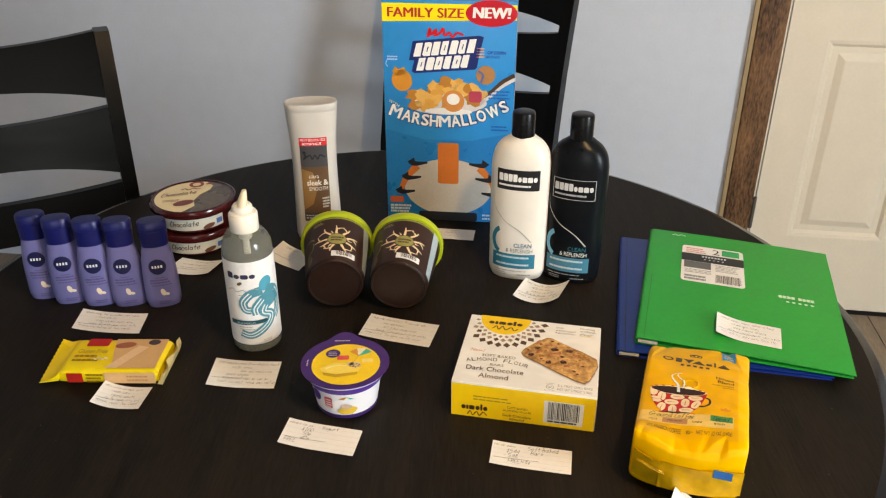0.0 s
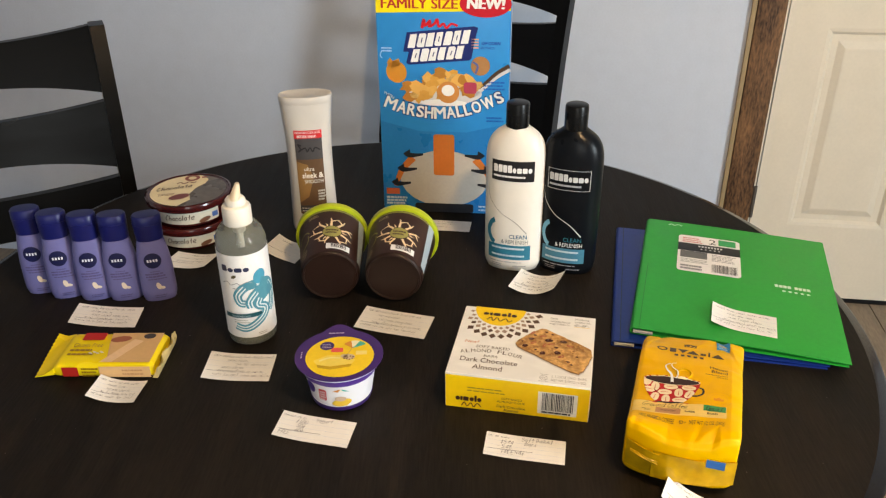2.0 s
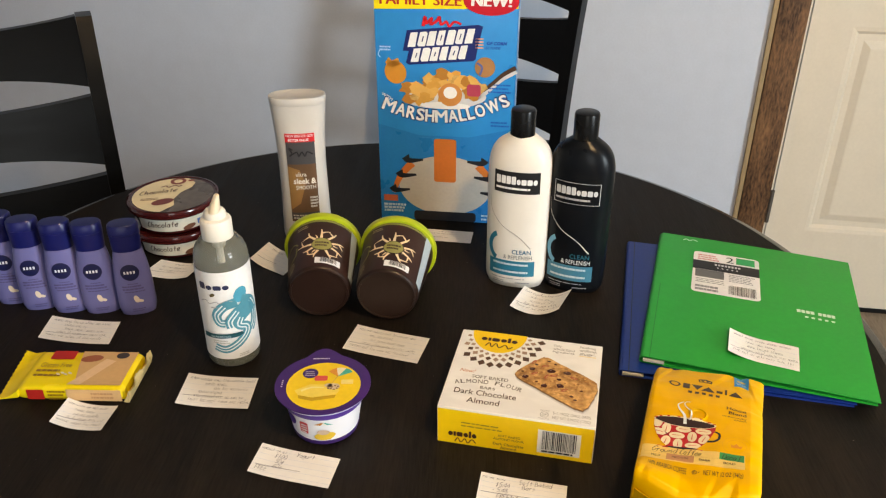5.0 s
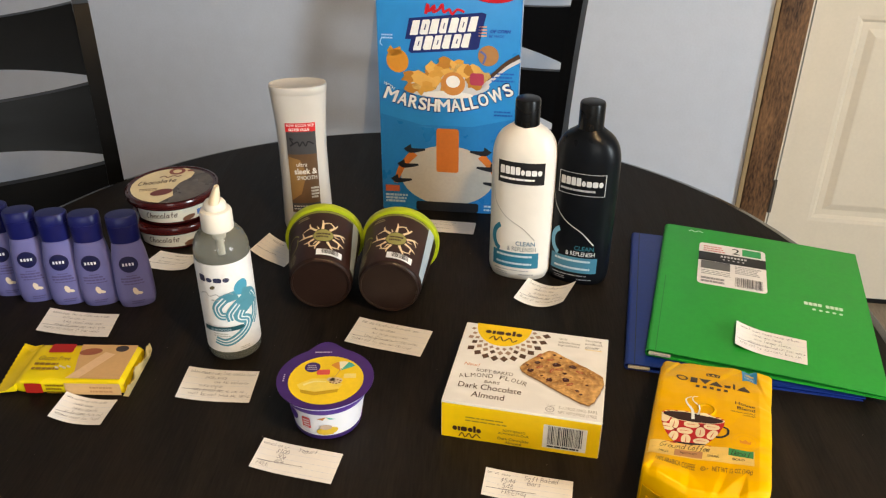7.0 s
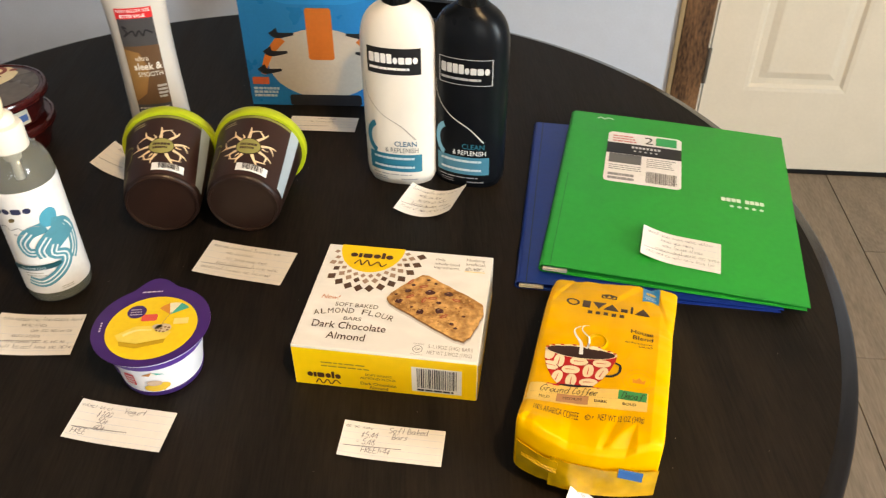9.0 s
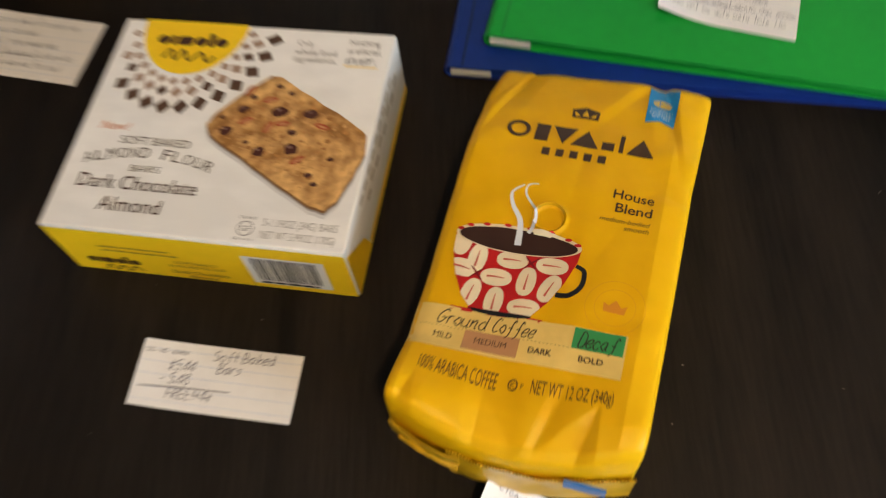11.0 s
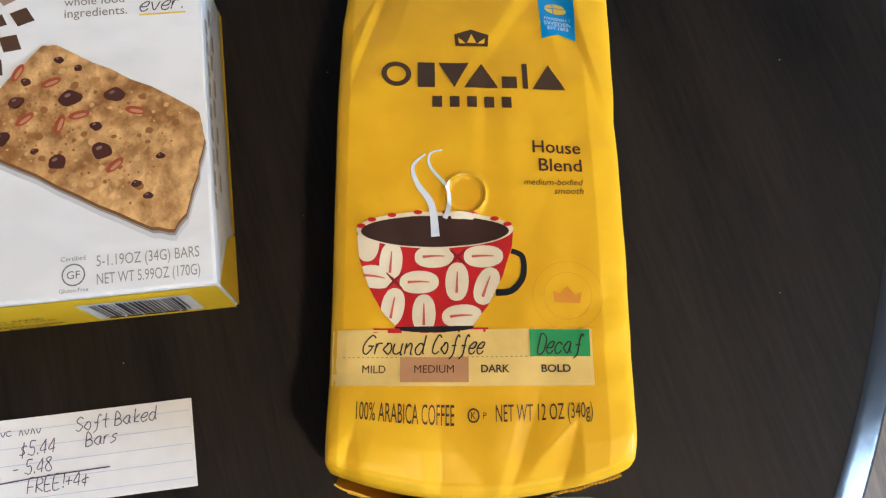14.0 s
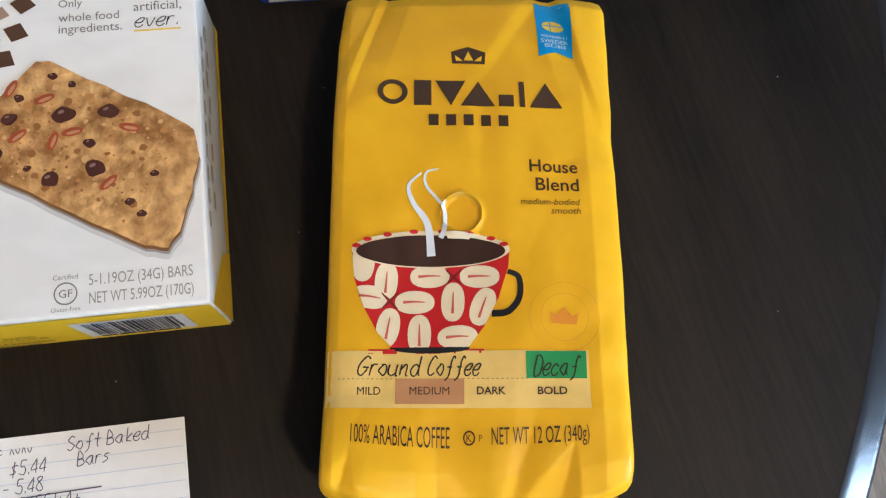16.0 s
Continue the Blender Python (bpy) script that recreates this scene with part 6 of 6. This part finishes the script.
decal("sticker_mark", [rect(-0.0480 + 0.0042 * k, 0.0775, -0.0452 + 0.0042 * k, 0.0820) for k in range(8)] + [oval(-0.044 + 0.006 * k, 0.0720, 0.0016, 0.0016, 5) for k in range(5)], ink(0.6, 0.6, 0.6), gf, cover, 0.0010)
decal("sticker_text", bars(-0.071, 0.0400, -0.034, 3, 0.004, 0.0016, 3) + bars(-0.030, 0.0600, 0.004, 5, 0.004, 0.0016, 4) + bars(-0.071, 0.0230, -0.036, 2, 0.0075, 0.0050, 6, 0.08), ink(0.25, 0.25, 0.26), gf, cover, 0.0007)
decal("sticker_code", barcode(-0.030, 0.0110, 0.003, 0.0330, 4), BLACK, gf, cover, 0.0007)
decal("cover_mark", plain_mark("NNNN", 0.0490, 0.0700, -0.0010, 0.0046) + plain_mark("NNNN", 0.0735, 0.0935, -0.0010, 0.0046) + [oval(0.060 + 0.0075 * k, -0.0090, 0.0026, 0.0024, 5, turn=18) for k in range(5)], ink(0.62, 0.74, 0.62), gf, cover, 0.0004, "pale plain marks")
decal("cover_mark", [stroke([(-0.091, 0.138), (-0.087, 0.142), (-0.083, 0.138), (-0.078, 0.142), (-0.072, 0.139)], 0.0018)], ink(0.62, 0.74, 0.62), gf, cover, 0.0004)


# hand-written notes
def note(x, y, z, turn, w, h, left, right, skew, label, lines, near=0.0):
    t = thing("paper_note", pose(x, y, z, 0, 0, turn), label, "note", "hand-written paper notes")

    def paper(u, v, d):
        s = 2 * u / w
        lift = left * max(0.0, -s) ** 2 + right * max(0.0, s) ** 2 + near * (0.5 - v / h) * 0.5
        return Vector((u + skew * v, v, 0.0006 + lift + d))
    bm = bmesh.new()
    nu, nv = 20, 6
    for top in (0, 1):
        grid = [[bm.verts.new(paper(-w / 2 + w * i / nu, -h / 2 + h * j / nv, 0.0002 * top)) for j in range(nv + 1)] for i in range(nu + 1)]
        for i in range(nu):
            for j in range(nv):
                q = (grid[i][j], grid[i + 1][j], grid[i + 1][j + 1], grid[i][j + 1])
                bm.faces.new(q if top else q[::-1])
    part("sheet", bm, PAPER, t)
    decal("ruled_line", [rect(-w / 2 + 0.001, h * (0.36 - 0.19 * k), w / 2 - 0.001, h * (0.36 - 0.19 * k) + 0.00025) for k in range(5)], ink(0.52, 0.56, 0.68, 0.7), t, paper, 0.0004, "", 0.006)
    ink_ = []
    rnd = random.Random(int(1000 * abs(x) + 77 * abs(y)))
    for k, line in enumerate(lines):
        yy = h * (0.40 - 0.82 * (k + 0.3) / max(4, len(lines)))
        if isinstance(line, tuple) and len(line) == 3:
            ink_ += penned(line[2], w * line[1] + 0.004, yy - 0.0022, 0.00076, None, 0.00042, 0.2, 2.0)
            line = (line[0], line[1] - 0.08)
        if isinstance(line, str):
            lead = len(line) - len(line.lstrip())
            word = line.strip()
            ink_ += penned(word, w * -0.44 + 0.0026 * lead, yy - 0.0022, 0.00076, None, 0.00042, 0.2, 2.0)
        else:
            x0, x1 = line
            xx, hh = x0 * w, h * 0.052
            while xx < x1 * w:
                for _ in range(rnd.randint(2, 6)):
                    kind, up = rnd.random(), yy + h * 0.012 * (rnd.random() - 0.5)
                    tall = hh * (1.9 if rnd.random() > 0.72 else 1.0)
                    if kind < 0.35:
                        ink_.append(ring(xx, up, hh * 0.48, hh * 0.48 + 0.00032, 40, 330, 9))
                    elif kind < 0.6:
                        ink_.append(stroke([(xx + 0.0003, up + tall), (xx - 0.0002, up - hh * 0.6)], 0.00032, 0.00032, 2))
                    elif kind < 0.8:
                        ink_.append(stroke([(xx - 0.0007, up - hh * 0.6), (xx, up + hh * 0.6), (xx + 0.0007, up - hh * 0.6)], 0.00032, 0.00032, 6))
                    else:
                        ink_.append(stroke([(xx - 0.0008, up + hh * 0.4), (xx, up - hh * 0.6), (xx + 0.0008, up + hh * 0.5)], 0.00032, 0.00032, 6))
                    xx += 0.00215
                xx += 0.0022
    if lines:
        ink_.append(stroke([(-w * 0.46, -h * 0.21), (-w * 0.2, -h * 0.175), (w * 0.10, -h * 0.16)], 0.0005))
    decal("handwriting", ink_, INKY, t, paper, 0.0006, "dark pen handwriting", 0.006)
    return t


PLAIN = [(-0.42, 0.30), (-0.25, 0.05), (-0.22, 0.25), (-0.30, 0.40), (-0.42, 0.35)]
note(-0.182, 0.787, TOP, -2, 0.078, 0.051, 0.003, 0.001, -0.06, "white hand-written note before the pump bottle", [(-0.42, 0.36), (-0.2, 0.0), (-0.05, 0.4), (-0.25, 0.1), (-0.3, 0.42), (-0.35, 0.40)])
note(-0.077, 0.681, TOP, -11, 0.081, 0.039, 0.003, 0.0, -0.05, "white hand-written note before the yogurt cup", [(-0.46, -0.08, "Yogurt"), "     $1.00", "      50¢", "      60¢", "FREE"])
note(0.1395, 0.6575, TOP, -9, 0.081, 0.034, 0.002, 0.0, -0.02, "white hand-written note before the bar box", [(-0.46, -0.10, "Soft Baked"), "    $5.44      Bars", "   - 5.48", "     FREE!+4¢"])
note(-0.378, 0.890, TOP, -5, 0.088, 0.045, 0.003, 0.002, -0.18, "white hand-written note before the lotion bottles", PLAIN)
note(-0.307, 0.740, TOP, -7, 0.056, 0.038, 0.006, 0.003, -0.05, "small white curled note before the wafer pack", PLAIN)
note(-0.0105, 0.883, TOP, -14, 0.091, 0.050, 0.002, 0.0, -0.02, "white hand-written note before the ice cream cups", PLAIN)
note(0.174, 0.978, TOP, -9, 0.060, 0.050, 0.009, 0.012, 0.25, "white curled note before the tall bottles", PLAIN)
note(-0.313, 1.035, TOP, -9, 0.066, 0.042, 0.002, 0.006, 0.15, "white note beside the dessert tubs", [(-0.1, 0.35), (-0.3, 0.2), (-0.3, 0.3)])
note(-0.183, 1.070, TOP, -32, 0.062, 0.048, 0.006, 0.0, -0.25, "cream-white note beside the conditioner bottle", [(-0.3, 0.0)])
note(0.042, 1.153, TOP, -6, 0.085, 0.034, 0.0, 0.0, 0.0, "white note before the cereal box", [(-0.1, 0.2), (-0.2, 0.1)])
note(0.4150, 0.8680, TOP + 0.0165, -20, 0.076, 0.046, 0.007, 0.0, -0.06, "white hand-written note on the green folder", PLAIN)
note(0.301, 0.577, TOP, -22, 0.079, 0.032, 0.018, 0.001, 0.05, "white curled note before the coffee bag", PLAIN)
